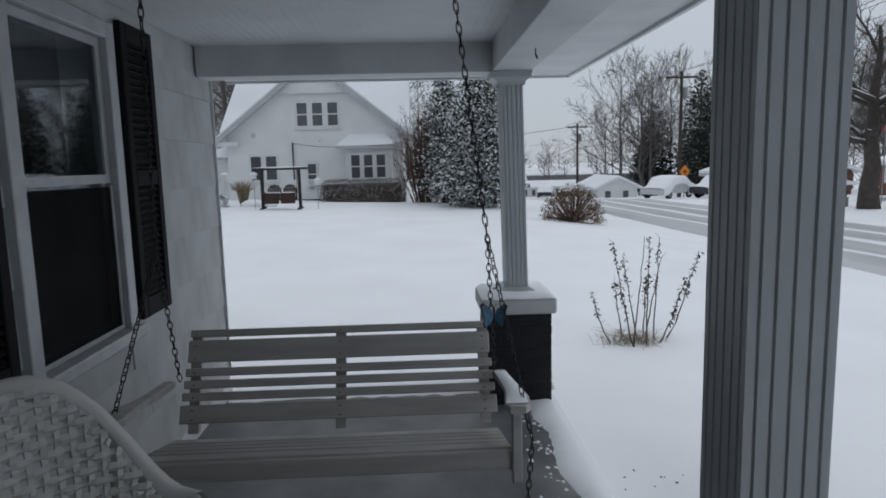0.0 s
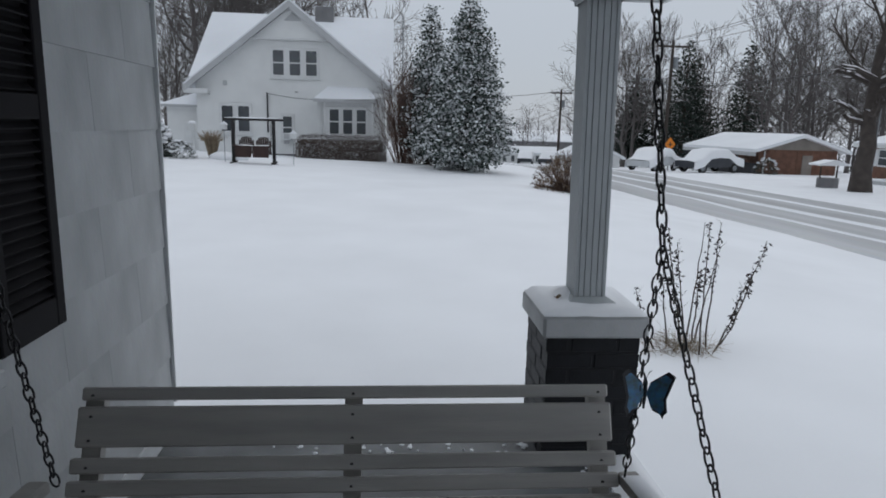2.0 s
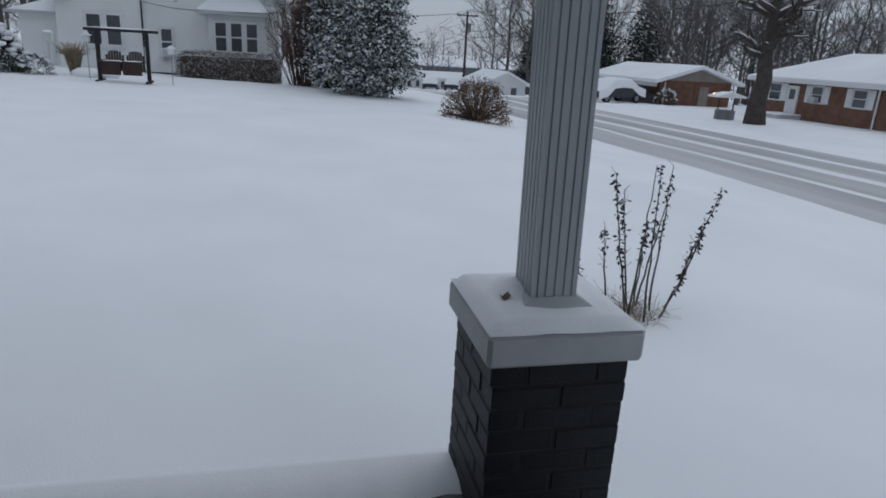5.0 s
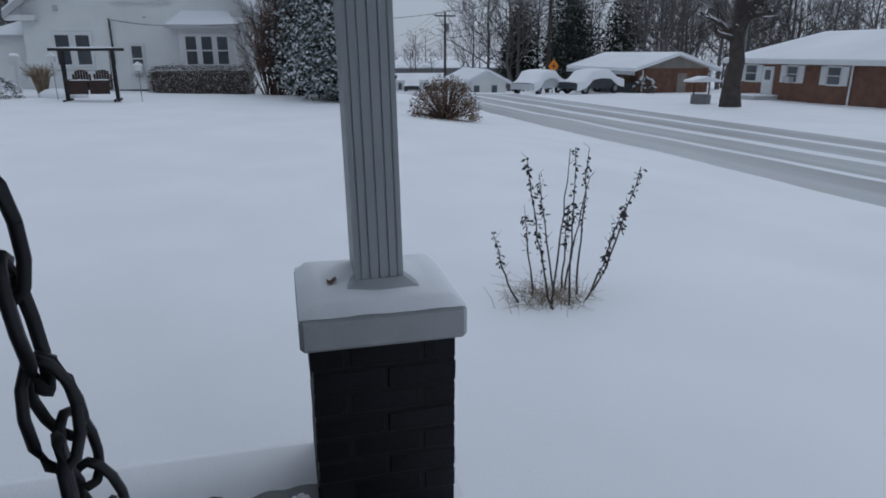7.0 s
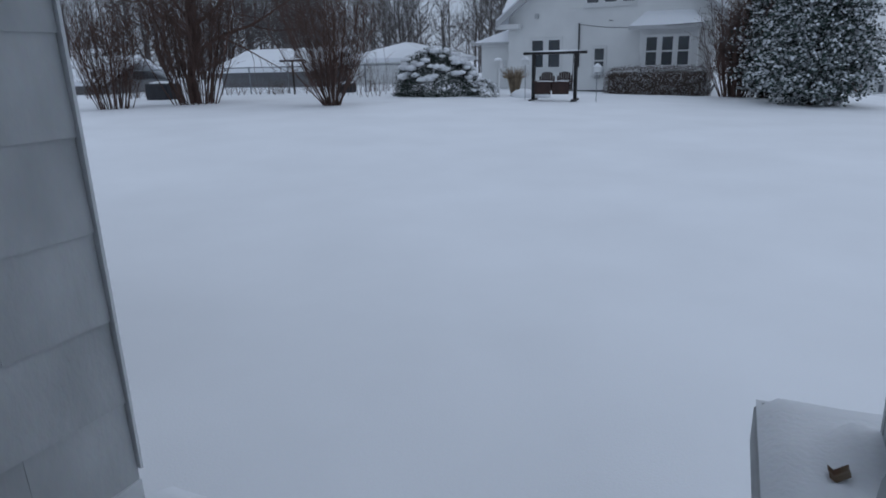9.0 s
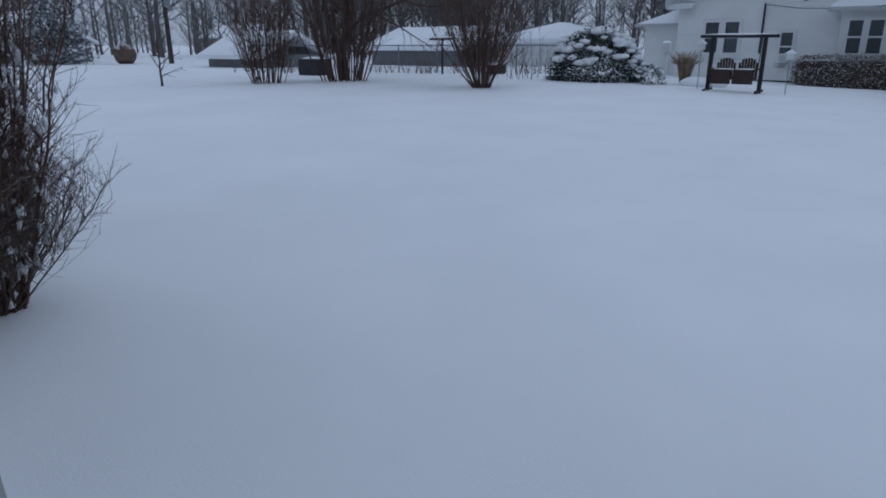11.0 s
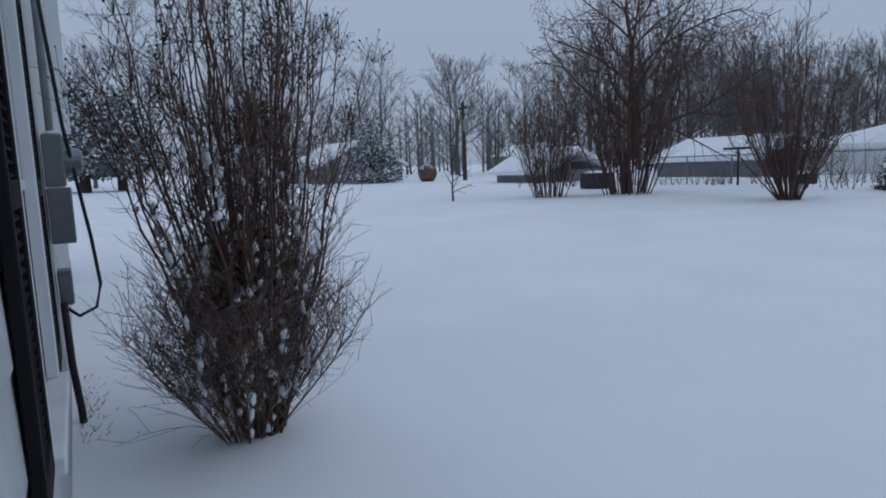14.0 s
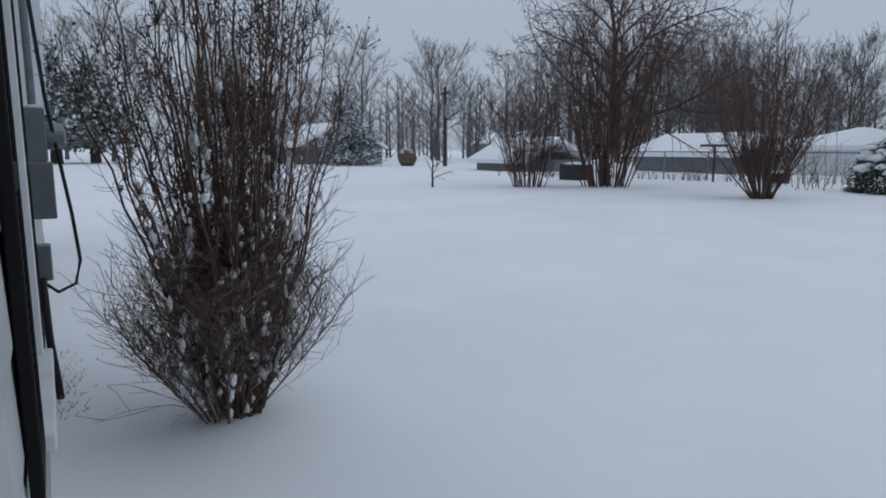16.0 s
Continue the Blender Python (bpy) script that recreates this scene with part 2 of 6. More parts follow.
# ---- mesh helpers ----
class Shape:
    """Collects vertices and faces of one mesh."""

    def __init__(self):
        self.v, self.f = [], []

    def box(self, x0, x1, y0, y1, z0, z1, c=0.0, m=None):
        lo, hi = (x0, y0, z0), (x1, y1, z1)
        base = len(self.v)
        if c <= 0:
            for k in range(8):
                self.v.append(tuple(hi[a] if k >> a & 1 else lo[a] for a in range(3)))
            for q in ((0, 2, 3, 1), (4, 5, 7, 6), (0, 1, 5, 4), (2, 6, 7, 3), (0, 4, 6, 2), (1, 3, 7, 5)):
                self.f.append(tuple(base + i for i in q))
        else:
            for k in range(8):
                for full in range(3):
                    self.v.append(tuple((hi[a] if k >> a & 1 else lo[a]) if a == full else
                                        (hi[a] - c if k >> a & 1 else lo[a] + c) for a in range(3)))
            for a in range(3):
                p, q = (a + 1) % 3, (a + 2) % 3
                for s in (0, 1):
                    ring = [s << a, s << a | 1 << p, s << a | 1 << p | 1 << q, s << a | 1 << q]
                    self.f.append(tuple(base + 3 * k + a for k in (ring if s else ring[::-1])))
                for k in range(8):
                    if not k >> a & 1:
                        j = k | 1 << a
                        self.f.append((base + 3 * k + p, base + 3 * j + p, base + 3 * j + q, base + 3 * k + q))
            for k in range(8):
                self.f.append((base + 3 * k, base + 3 * k + 1, base + 3 * k + 2))
        if m is not None:
            for i in range(base, len(self.v)):
                self.v[i] = tuple(m @ Vector(self.v[i]))
        return self

    def tube(self, pts, radii, n=6, cap=True):
        base, k = len(self.v), len(pts)
        pts = [Vector(p) for p in pts]
        if not hasattr(radii, "__len__"):
            radii = [radii] * k
        for i, p in enumerate(pts):
            d = pts[min(i + 1, k - 1)] - pts[max(i - 1, 0)]
            if d.length < 1e-9:
                d = Vector((0, 0, 1))
            d.normalize()
            side = d.cross(Vector((0, 0, 1)) if abs(d.z) < 0.9 else Vector((1, 0, 0))).normalized()
            up = side.cross(d)
            for j in range(n):
                a = 2 * math.pi * j / n
                self.v.append(tuple(p + radii[i] * (math.cos(a) * side + math.sin(a) * up)))
        for i in range(k - 1):
            for j in range(n):
                a, b = base + i * n + j, base + i * n + (j + 1) % n
                self.f.append((a, b, b + n, a + n))
        if cap:
            self.f.append(tuple(base + j for j in range(n))[::-1])
            self.f.append(tuple(base + (k - 1) * n + j for j in range(n)))
        return self

    def grid(self, rows):
        base, m = len(self.v), len(rows[0])
        for r in rows:
            self.v += [tuple(p) for p in r]
        for i in range(len(rows) - 1):
            for j in range(m - 1):
                a = base + i * m + j
                self.f.append((a, a + 1, a + m + 1, a + m))
        return self

    def prism(self, outline, y0, y1, m=None):
        """An outline of (x, z) points drawn out from y0 to y1."""
        base, k = len(self.v), len(outline)
        for y in (y0, y1):
            for x, z in outline:
                p = Vector((x, y, z))
                self.v.append(tuple(m @ p if m is not None else p))
        for i in range(k):
            j = (i + 1) % k
            self.f.append((base + i, base + j, base + k + j, base + k + i))
        self.f.append(tuple(base + i for i in range(k))[::-1])
        self.f.append(tuple(base + k + i for i in range(k)))
        return self

    def blob(self, c, r, rng, n=7, rough=0.2):
        """A small uneven lump."""
        base, rows = len(self.v), max(3, n // 2)
        rx, ry, rz = r if hasattr(r, "__len__") else (r, r, r)
        for i in range(rows + 1):
            th = math.pi * i / rows
            for j in range(n):
                ph = 2 * math.pi * j / n
                s = 1 + rng.uniform(-rough, rough)
                self.v.append((c[0] + s * rx * math.sin(th) * math.cos(ph), c[1] + s * ry * math.sin(th) * math.sin(ph), c[2] + s * rz * math.cos(th)))
        for i in range(rows):
            for j in range(n):
                a, b = base + i * n + j, base + i * n + (j + 1) % n
                self.f.append((a, a + n, b + n, b))
        return self

    def data(self, name, material, smooth=False):
        me = bpy.data.meshes.new(name)
        me.from_pydata(self.v, [], self.f)
        me.materials.append(material)
        if smooth:
            me.polygons.foreach_set("use_smooth", [True] * len(me.polygons))
        me.update()
        return me


def part(name, shape, material, parent=None, label="", smooth=False):
    ob = new(name, shape.data(name, material, smooth))
    if parent is not None:
        ob.parent = parent
    if label:
        ob["label"] = label
    return ob


def thing(name, label, category, at=(0, 0, 0), group="", kind=""):
    ob = new(name)
    ob.location = at
    ob.empty_display_size = 0.1
    return tagged(ob, label, category, group, kind)


def box(*a, **k):
    return Shape().box(*a, **k)


def smooth01(a, b, x):
    t = min(1.0, max(0.0, (x - a) / (b - a)))
    return t * t * (3 - 2 * t)


def ground_z(x, y):
    """The lie of the land: a lawn that swells a little, and a street that falls away beyond it."""
    r = math.hypot(x, y)
    lawn = -0.28 + 0.23 * smooth01(2.0, 14.0, r) - 0.15 * smooth01(23, 28, y) * smooth01(-14, -9, x)
    street = -0.65 - 0.012 * (min(max(y, -10), 36) - 6) - 0.05 * max(0, min(y, 130) - 36) - 0.006 * max(0, min(x, 30) - 10)
    lawn += smooth01(8, 18, r) * (0.05 - 0.033 * (min(max(x, -9.0), 3.0) + 5.0))
    lawn -= 0.012 * max(0, min(y, 160) - 34)
    k = smooth01(2.5, 8.5, x)
    z = lawn * (1 - k) + street * k
    return z


# ---- ground ----
def axis(spans):
    out = []
    for a, b, step in spans:
        k = max(1, int(round((b - a) / step)))
        out += [a + (b - a) * i / k for i in range(k)]
    return out + [spans[-1][1]]


gx = axis([(-1500, -300, 200), (-300, -80, 40), (-80, -24, 4), (-24, -8, 0.8), (-8, 4, 0.2), (4, 20, 0.5), (20, 80, 4), (80, 300, 40), (300, 1500, 200)])
gy = axis([(-1500, -300, 200), (-300, -40, 40), (-40, -6, 2.5), (-6, 6, 0.2), (6, 30, 0.6), (30, 100, 4), (100, 300, 40), (300, 1500, 200)])


def snow_z(x, y):
    z = ground_z(x, y)
    z += 0.03 * noise.noise((x * 0.22, y * 0.22, 0)) + 0.018 * noise.noise((x * 0.8, y * 0.8, 3)) + 0.008 * noise.noise((x * 2.6, y * 2.6, 7))
    # the dip under the eaves, and a kerb of ploughed snow beside the road
    z += 0.05 * math.exp(-((x - 7.3) / 0.35) ** 2) + 0.06 * math.exp(-((x - 14.6) / 0.5) ** 2) * (y < 140)
    z += 0.05 * math.exp(-((x - 1.25) / 0.25) ** 2 - ((y + 0.7) / 0.6) ** 2) - 0.07 * math.exp(-((x - 0.85) / 0.22) ** 2 - ((y + 0.75) / 0.45) ** 2)
    z += 0.03 * noise.noise((x * 5, y * 5, 2)) * math.exp(-((x - 0.95) / 0.35) ** 2 - ((y + 0.7) / 0.6) ** 2)
    if 7.7 < x < 14.1:
        z -= 0.03
    return z


land = Shape().grid([[(x, y, snow_z(x, y)) for x in gx] for y in gy])
ground = tagged(part("ground", land, SNOW, smooth=True), "lawn and fields under an even cover of fresh snow", "ground", kind="structure")

road_rows = []
for y in axis([(-60, 60, 2.0), (60, 150, 6)]):
    road_rows.append([(7.45, y, ground_z(7.45, y) - 0.12)] + [(x, y, ground_z(x, y) + 0.03 + 0.008 * math.cos((x - 7.9) * 2 * math.pi / 1.75)) for x in axis([(7.7, 14.0, 0.45)])] + [(14.3, y, ground_z(14.3, y) - 0.12)])
tagged(part("road", Shape().grid(road_rows), SLUSH, smooth=True), "two-lane street of packed snow with grey slushy wheel tracks", "road", kind="structure")
for k, (x, w) in enumerate(((9.35, 0.22), (10.9, 0.34), (12.5, 0.2))):
    ridge_rows = []
    for y in axis([(-60, 60, 1.0), (60, 150, 5)]):
        wob = 0.12 * noise.noise((k, y * 0.3, 0))
        z = ground_z(x, y) + 0.035
        ridge_rows.append([(x - w + wob, y, z - 0.02), (x + wob, y, z + 0.018), (x + w + wob, y, z - 0.02)])
    tagged(part("snow_ridge", Shape().grid(ridge_rows), SNOW_FAR, smooth=True), "low ridge of snow left between wheel tracks on the street", "snow", "ridges on the street", "structure")

# ---- porch ----
XW, YC = -1.655, 0.40          # face of the house wall, and its corner
FLOOR_X, FLOOR_Y = 0.44, 0.46
slab = box(XW, FLOOR_X, -5.6, FLOOR_Y, -0.35, 0.0, c=0.012)
tagged(part("porch_floor", slab, CONCRETE), "wet grey painted concrete porch floor", "floor", kind="structure")

rng = random.Random(5)


def snow_strip(name, outline_fn, label, n=70, top=0.02):
    rows = []
    for i in range(n + 1):
        rows.append(outline_fn(i / n))
    tagged(part(name, Shape().grid(rows), SNOW, smooth=True), label, "snow", kind="structure")


def edge_snow(s):
    y = -5.5 + s * (FLOOR_Y + 5.5)
    inner = 0.30 + 0.05 * noise.noise((y * 3, 0, 0)) + 0.03 * noise.noise((y * 11, 4, 0))
    if y > -0.1:
        inner -= 0.25 * smooth01(-0.1, 0.3, y)
    return [(inner, y, 0.001), (inner + 0.03, y, 0.018), (0.40, y, 0.028), (0.47, y, 0.005), (0.50, y, -0.09), (0.54, y, -0.30)]


def end_snow(s):
    x = XW + 0.02 + s * (0.48 - XW)
    inner = 0.24 + 0.05 * noise.noise((x * 3, 9, 0)) + 0.03 * noise.noise((x * 12, 6, 0))
    return [(x, inner, 0.001), (x, inner + 0.04, 0.02), (x, 0.42, 0.032), (x, 0.49, 0.005), (x, 0.52, -0.09), (x, 0.56, -0.30)]


snow_strip("edge_snow", edge_snow, "thin ragged strip of snow blown onto the porch floor", 240)
snow_strip("end_snow", end_snow, "snow blown over the open end of the porch floor", 110)
flecks = Shape()
for k in range(150):
    x, y = 0.30 - abs(rng.gauss(0, 0.07)), rng.uniform(-2.6, 0.1)
    if rng.random() < 0.35:
        x, y = rng.uniform(-1.2, 0.2), 0.2 - abs(rng.gauss(0, 0.08))
    s = rng.uniform(0.004, 0.016)
    flecks.blob((x, y, 0.002), (s, s * rng.uniform(0.7, 1.6), 0.005), rng, 5)
tagged(part("snow_flecks", flecks, SNOW), "scattered flecks of snow on the porch floor", "snow", kind="stuff")

# beams, ceiling, soffit, roof
BZ, CZ = 2.04, 2.215
tagged(part("beam_end", box(XW, 0.10, 0.14, 0.32, BZ, CZ + 0.05, c=0.004), PAINT_BEAM), "dull white boxed porch beam over the open end", "beam", kind="structure")
tagged(part("beam_front", box(0.10, 0.335, -5.6, 0.335, BZ + 0.002, CZ + 0.05, c=0.004), PAINT_BEAM), "dull white boxed porch beam along the front", "beam", kind="structure")
boards = Shape()
x = XW
while x < 0.10:
    boards.box(x, min(x + 0.042, 0.10), -5.6, 0.14, CZ, CZ + 0.02)
    boards.box(x + 0.042, min(x + 0.046, 0.102), -5.6, 0.14, CZ + 0.002, CZ + 0.02)
    x += 0.046
tagged(part("ceiling", boards, CEIL), "pale painted beadboard porch ceiling", "ceiling", kind="structure")
tagged(part("soffit", box(0.337, 0.70, -5.6, 0.76, BZ + 0.05, BZ + 0.065), PAINT_TRIM), "white soffit panel under the porch eave", "soffit", kind="structure")
tagged(part("soffit_end", box(XW, 0.337, 0.337, 0.76, BZ + 0.05, BZ + 0.065), PAINT_TRIM), "white soffit panel past the end beam", "soffit", kind="structure")
tagged(part("fascia", box(0.70, 0.72, -5.6, 0.78, BZ + 0.035, BZ + 0.19), PAINT_TRIM), "white fascia board along the porch eave", "trim", kind="structure")
tagged(part("fascia_end", box(XW, 0.70, 0.76, 0.78, BZ + 0.035, BZ + 0.19), PAINT_TRIM), "white rake board at the porch end", "trim", kind="structure")
roof = Shape().prism([(0.76, BZ + 0.19), (0.76, BZ + 0.33), (-6.0, 4.95), (-12.6, 2.05), (-12.6, 1.93), (-6.0, 4.80)], -9.0, 0.80)
tagged(part("roof_own", roof, SNOW_FAR), "snow-covered pitched roof of the house with the porch", "roof", kind="structure")
hook = Shape().tube([(0.22, -0.62, BZ + 0.002), (0.22, -0.62, BZ - 0.03), (0.225, -0.64, BZ - 0.05), (0.22, -0.665, BZ - 0.05), (0.215, -0.67, BZ - 0.035)], 0.0035, 6)
tagged(part("ceiling_hook", hook, STEEL, smooth=True), "small dark screw hook under the porch beam", "hook")


# Unseen wall added behind the view so less light reaches the porch interior.
tagged(part("wall_porch_end", box(XW, 0.90, -5.9, -5.64, -0.4, BZ + 0.2), SHINGLE), "unseen off-white wall added to cut light at the far porch end", "wall", kind="structure")
bits = Shape()
for k in range(16):
    x, y = 0.95 + rng.gauss(0, 0.22), -0.75 + rng.gauss(0, 0.35)
    z = ground_z(x, y) + 0.012
    bits.blob((x, y, z), (rng.uniform(.003, .012), rng.uniform(.003, .01), 0.004), rng, 5, 0.4)
tagged(part("leaf_litter", bits, LEAFBLACK), "dark bits of dead leaves poking through snow", "litter", kind="stuff")
# piers and columns
def make_pier(cx, cy):
    pier = thing("porch_pier", "black-painted brick pier with a snow-topped concrete cap", "pier", (cx, cy, 0), "porch piers")
    part("core", box(-0.1995, 0.1995, -0.1995, 0.1995, -0.3, 0.575), MORTAR_BLACK, pier)
    cap = part("cap", box(-0.23, 0.23, -0.23, 0.23, 0.575, 0.672, c=0.012), CAP, pier, "pale concrete cap")
    rows, n = [], 14
    for i in range(n + 1):
        r = []
        for j in range(n + 1):
            u, v = i / n * 2 - 1, j / n * 2 - 1
            e = max(abs(u), abs(v))
            h = 0.026 * (1 - smooth01(0.86, 1.0, e)) + 0.006 * noise.noise((u * 2.2, v * 2.2, cy))
            h += 0.034 * (1 - smooth01(0.34, 0.60, e)) * smooth01(-0.45, 0.25, v)
            r.append((u * 0.228, v * 0.228, 0.672 + max(0.0, h)))
        rows.append(r)
    part("snow_cap", Shape().grid(rows), SNOW, pier, "even layer of snow", True)
    return pier


def make_column(cx, cy):
    col = thing("porch_column", "square grey-white fluted porch column standing on a brick pier", "column", (cx, cy, 0.672), "porch columns")
    # fluted shaft: each face carries raised flats between narrow grooves
    h, out = 0.070, []
    face = [(-1.0, 0), (-0.80, 0), (-0.775, -1), (-0.735, -1), (-0.71, 0)]
    for g in (-0.40, 0.0, 0.40):
        face += [(g - 0.045, 0), (g - 0.02, -1), (g + 0.02, -1), (g + 0.045, 0)]
    face += [(0.71, 0), (0.735, -1), (0.775, -1), (0.80, 0)]
    for k in range(4):
        c, s = (1, 0, -1, 0)[k], (0, 1, 0, -1)[k]
        for u, dep in face:
            px, py = h * u, -h - 0.005 * dep
            out.append((c * px - s * py, s * px + c * py))
    sh = Shape()
    n = len(out)
    for z in (0.03, 1.315):
        sh.v += [(x, y, z) for x, y in out]
    for i in range(n):
        j = (i + 1) % n
        sh.f.append((i, j, n + j, n + i))
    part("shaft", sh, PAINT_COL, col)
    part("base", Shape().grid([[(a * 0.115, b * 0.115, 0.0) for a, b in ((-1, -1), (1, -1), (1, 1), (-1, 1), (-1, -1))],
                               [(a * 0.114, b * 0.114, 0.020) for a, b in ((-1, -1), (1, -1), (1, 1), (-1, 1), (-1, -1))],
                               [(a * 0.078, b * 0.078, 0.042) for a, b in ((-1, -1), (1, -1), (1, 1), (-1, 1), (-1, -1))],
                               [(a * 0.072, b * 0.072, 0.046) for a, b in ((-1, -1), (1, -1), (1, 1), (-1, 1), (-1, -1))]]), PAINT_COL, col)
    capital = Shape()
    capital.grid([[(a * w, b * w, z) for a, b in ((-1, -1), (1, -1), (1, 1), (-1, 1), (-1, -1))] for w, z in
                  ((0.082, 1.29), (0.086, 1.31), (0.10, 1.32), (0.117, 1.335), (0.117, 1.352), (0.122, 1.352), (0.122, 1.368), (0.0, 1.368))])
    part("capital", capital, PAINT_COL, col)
    return col


PIERS = ((0.23, 0.23), (0.19, -2.82), (0.20, -5.35))
COLUMNS = ((0.240, 0.232), (0.186, -2.82), (0.20, -5.35))
piers = [make_pier(*c) for c in PIERS]
columns = [make_column(*c) for c in COLUMNS]
columns[0].rotation_euler = (0, radians(-1.1), 0)   # the corner column leans a little
dead_leaf = Shape().grid([[(0.090 + 0.009 * i, 0.183 + 0.010 * j, 0.700 + 0.007 * abs(i - 1) + 0.003 * (j % 2)) for j in range(4)] for i in range(4)])
tagged(part("dead_leaf", dead_leaf, BROWNLEAF), "curled brown leaf lying on the snowy pier cap", "leaf")

# ---- the house with the porch ----
WZ0, WZ1 = -0.4, 2.30
wy0, wy1, wz0, wz1 = -1.73, -0.98, 0.815, 2.06   # window opening in the front wall
for nm, b in (("wall_front_a", (-9.0, wy0, WZ0, WZ1)), ("wall_front_b", (wy1, YC - 0.012, WZ0, WZ1)), ("wall_front_c", (wy0, wy1, WZ0, wz0)), ("wall_front_d", (wy0, wy1, wz1, WZ1))):
    tagged(part(nm, box(XW - 0.2, XW - 0.012, b[0], b[1], b[2], b[3]), SHINGLE), "off-white house wall of cement shingles", "wall", kind="structure")
# the wall at the end of the house, with two window openings
EZ1 = 2.2
SIDE_WINDOWS = ((-4.35, -3.6),)
YS = 0.62                     # face of the end wall
edges = [-12.0] + [v for w in sorted(SIDE_WINDOWS) for v in w] + [-2.3]
for i in range(0, len(edges), 2):
    tagged(part("wall_side_%d" % (i // 2 + 1), box(edges[i], edges[i + 1], YC - 0.2, YS - 0.012, WZ0, EZ1), SHINGLE), "off-white end wall of the house", "wall", kind="structure")
tagged(part("wall_side_corner", box(-2.298, XW - 0.012, YC - 0.2, YC - 0.012, WZ0, EZ1), SHINGLE), "off-white end wall at the house corner", "wall", kind="structure")
for a, b in SIDE_WINDOWS:
    tagged(part("wall_below_window", box(a, b, YC - 0.2, YS - 0.012, WZ0, 0.52), SHINGLE), "off-white end wall of the house", "wall", kind="structure")
    tagged(part("wall_above_window", box(a, b, YC - 0.2, YS - 0.012, 2.0, EZ1), SHINGLE), "off-white end wall of the house", "wall", kind="structure")
gable = Shape().prism([(XW - 0.02, EZ1), (-6.0, 4.78), (-12.0, 2.15), (-12.0, EZ1)], YC - 0.2, YS - 0.012)
tagged(part("wall_gable", gable, SHINGLE), "off-white gable wall of the house", "wall", kind="structure")
tagged(part("wall_back", box(-12.2, -12.0, -9.0, YC, WZ0, 2.2), SHINGLE), "off-white rear wall of the house", "wall", kind="structure")
tagged(part("wall_far", box(-12.0, XW - 0.2, -9.0, -8.8, WZ0, 2.2), SHINGLE), "off-white far wall of the house", "wall", kind="structure")
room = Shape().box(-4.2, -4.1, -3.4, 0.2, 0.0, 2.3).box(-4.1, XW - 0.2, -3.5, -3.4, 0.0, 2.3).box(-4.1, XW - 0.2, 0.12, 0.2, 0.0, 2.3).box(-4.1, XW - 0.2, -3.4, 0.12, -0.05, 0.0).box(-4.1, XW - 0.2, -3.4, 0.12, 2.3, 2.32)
tagged(part("room_lining", room, DARKROOM), "plain room behind the front window, coloured near black for its dimness", "room", kind="structure")
tagged(part("foundation", box(-12.0, -2.3, YC - 0.21, YS - 0.004, -0.5, 0.135), CAP), "pale painted foundation below the siding", "foundation", kind="structure")
tagged(part("foundation_corner", box(-2.298, XW - 0.004, YC - 0.21, YC - 0.004, -0.5, 0.135), CAP), "pale painted foundation at the house corner", "foundation", kind="structure")
tagged(part("corner_board", box(XW - 0.03, XW + 0.010, YC - 0.004, YC + 0.006, 0.13, 2.11), PAINT_TRIM), "narrow white metal corner strip of the siding", "trim", kind="structure")
tagged(part("baseboard", box(XW - 0.003, XW + 0.008, -9.0, YC - 0.006, 0.0, 0.095), PAINT_TRIM), "white board along the foot of the wall", "trim", kind="structure")


def sash_window(name, label, w, h, mat_frame, glass, mid=0.5, depth=0.07, casing=0.07, curtain=True, category="window"):
    """A double-hung window in the xz plane, facing -y, its lower left corner at the origin."""
    win = thing(name, label, category, kind="structure")
    fr = Shape()
    fr.box(-casing, 0, -0.025, depth, -0.0, h + casing, c=0.004).box(w, w + casing, -0.025, depth, 0.0, h + casing, c=0.004)
    fr.box(0, w, -0.025, depth, h, h + casing, c=0.004)
    part("window_frame", fr, mat_frame, win)
    part("window_sill", box(-casing - 0.02, w + casing + 0.02, -0.055, depth, -0.05, 0.0, c=0.006), mat_frame, win)
    for k, (z0, z1, dy) in enumerate(((0.0, h * mid + 0.02, 0.03), (h * mid - 0.02, h, 0.008))):
        sash = Shape()
        t = 0.038
        sash.box(0.004, t, dy, dy + 0.02, z0 + 0.003, z1 - 0.003).box(w - t, w - 0.004, dy, dy + 0.02, z0 + 0.003, z1 - 0.003)
        sash.box(t, w - t, dy, dy + 0.02, z0 + 0.003, z0 + t).box(t, w - t, dy, dy + 0.02, z1 - t, z1 - 0.003)
        s = part("sash", sash, mat_frame, win)
        g = part("pane", box(t, w - t, dy + 0.008, dy + 0.011, z0 + t, z1 - t), glass, s)
        g.visible_shadow = False
    return win


front_win = sash_window("window_1", "double-hung window with dull aluminium storm sash and dark room behind", 0.65, 1.22, ALU, GLASS, 0.53)
front_win.matrix_world = pose(XW + 0.005, -1.68, 0.825, 0, 0, 90)
tagged(front_win, "double-hung front window with a dull aluminium storm sash", "window")
screen = Shape().box(0.022, 0.628, 0.006, 0.008, 0.022, 0.614)
part("insect_screen", screen, SCREEN, front_win, "dark mesh insect screen over the lower sash")
rim = Shape().box(0.004, 0.022, 0.002, 0.016, 0.004, 0.618).box(0.628, 0.646, 0.002, 0.016, 0.004, 0.618).box(0.022, 0.628, 0.002, 0.016, 0.004, 0.022)
part("screen_frame", rim, ALU, front_win)
drape = Shape().grid([[(XW - 0.32 + 0.02 * math.sin(i * 1.3), -1.72 + 0.011 * i, z) for i in range(18)] for z in (0.9, 2.2)])
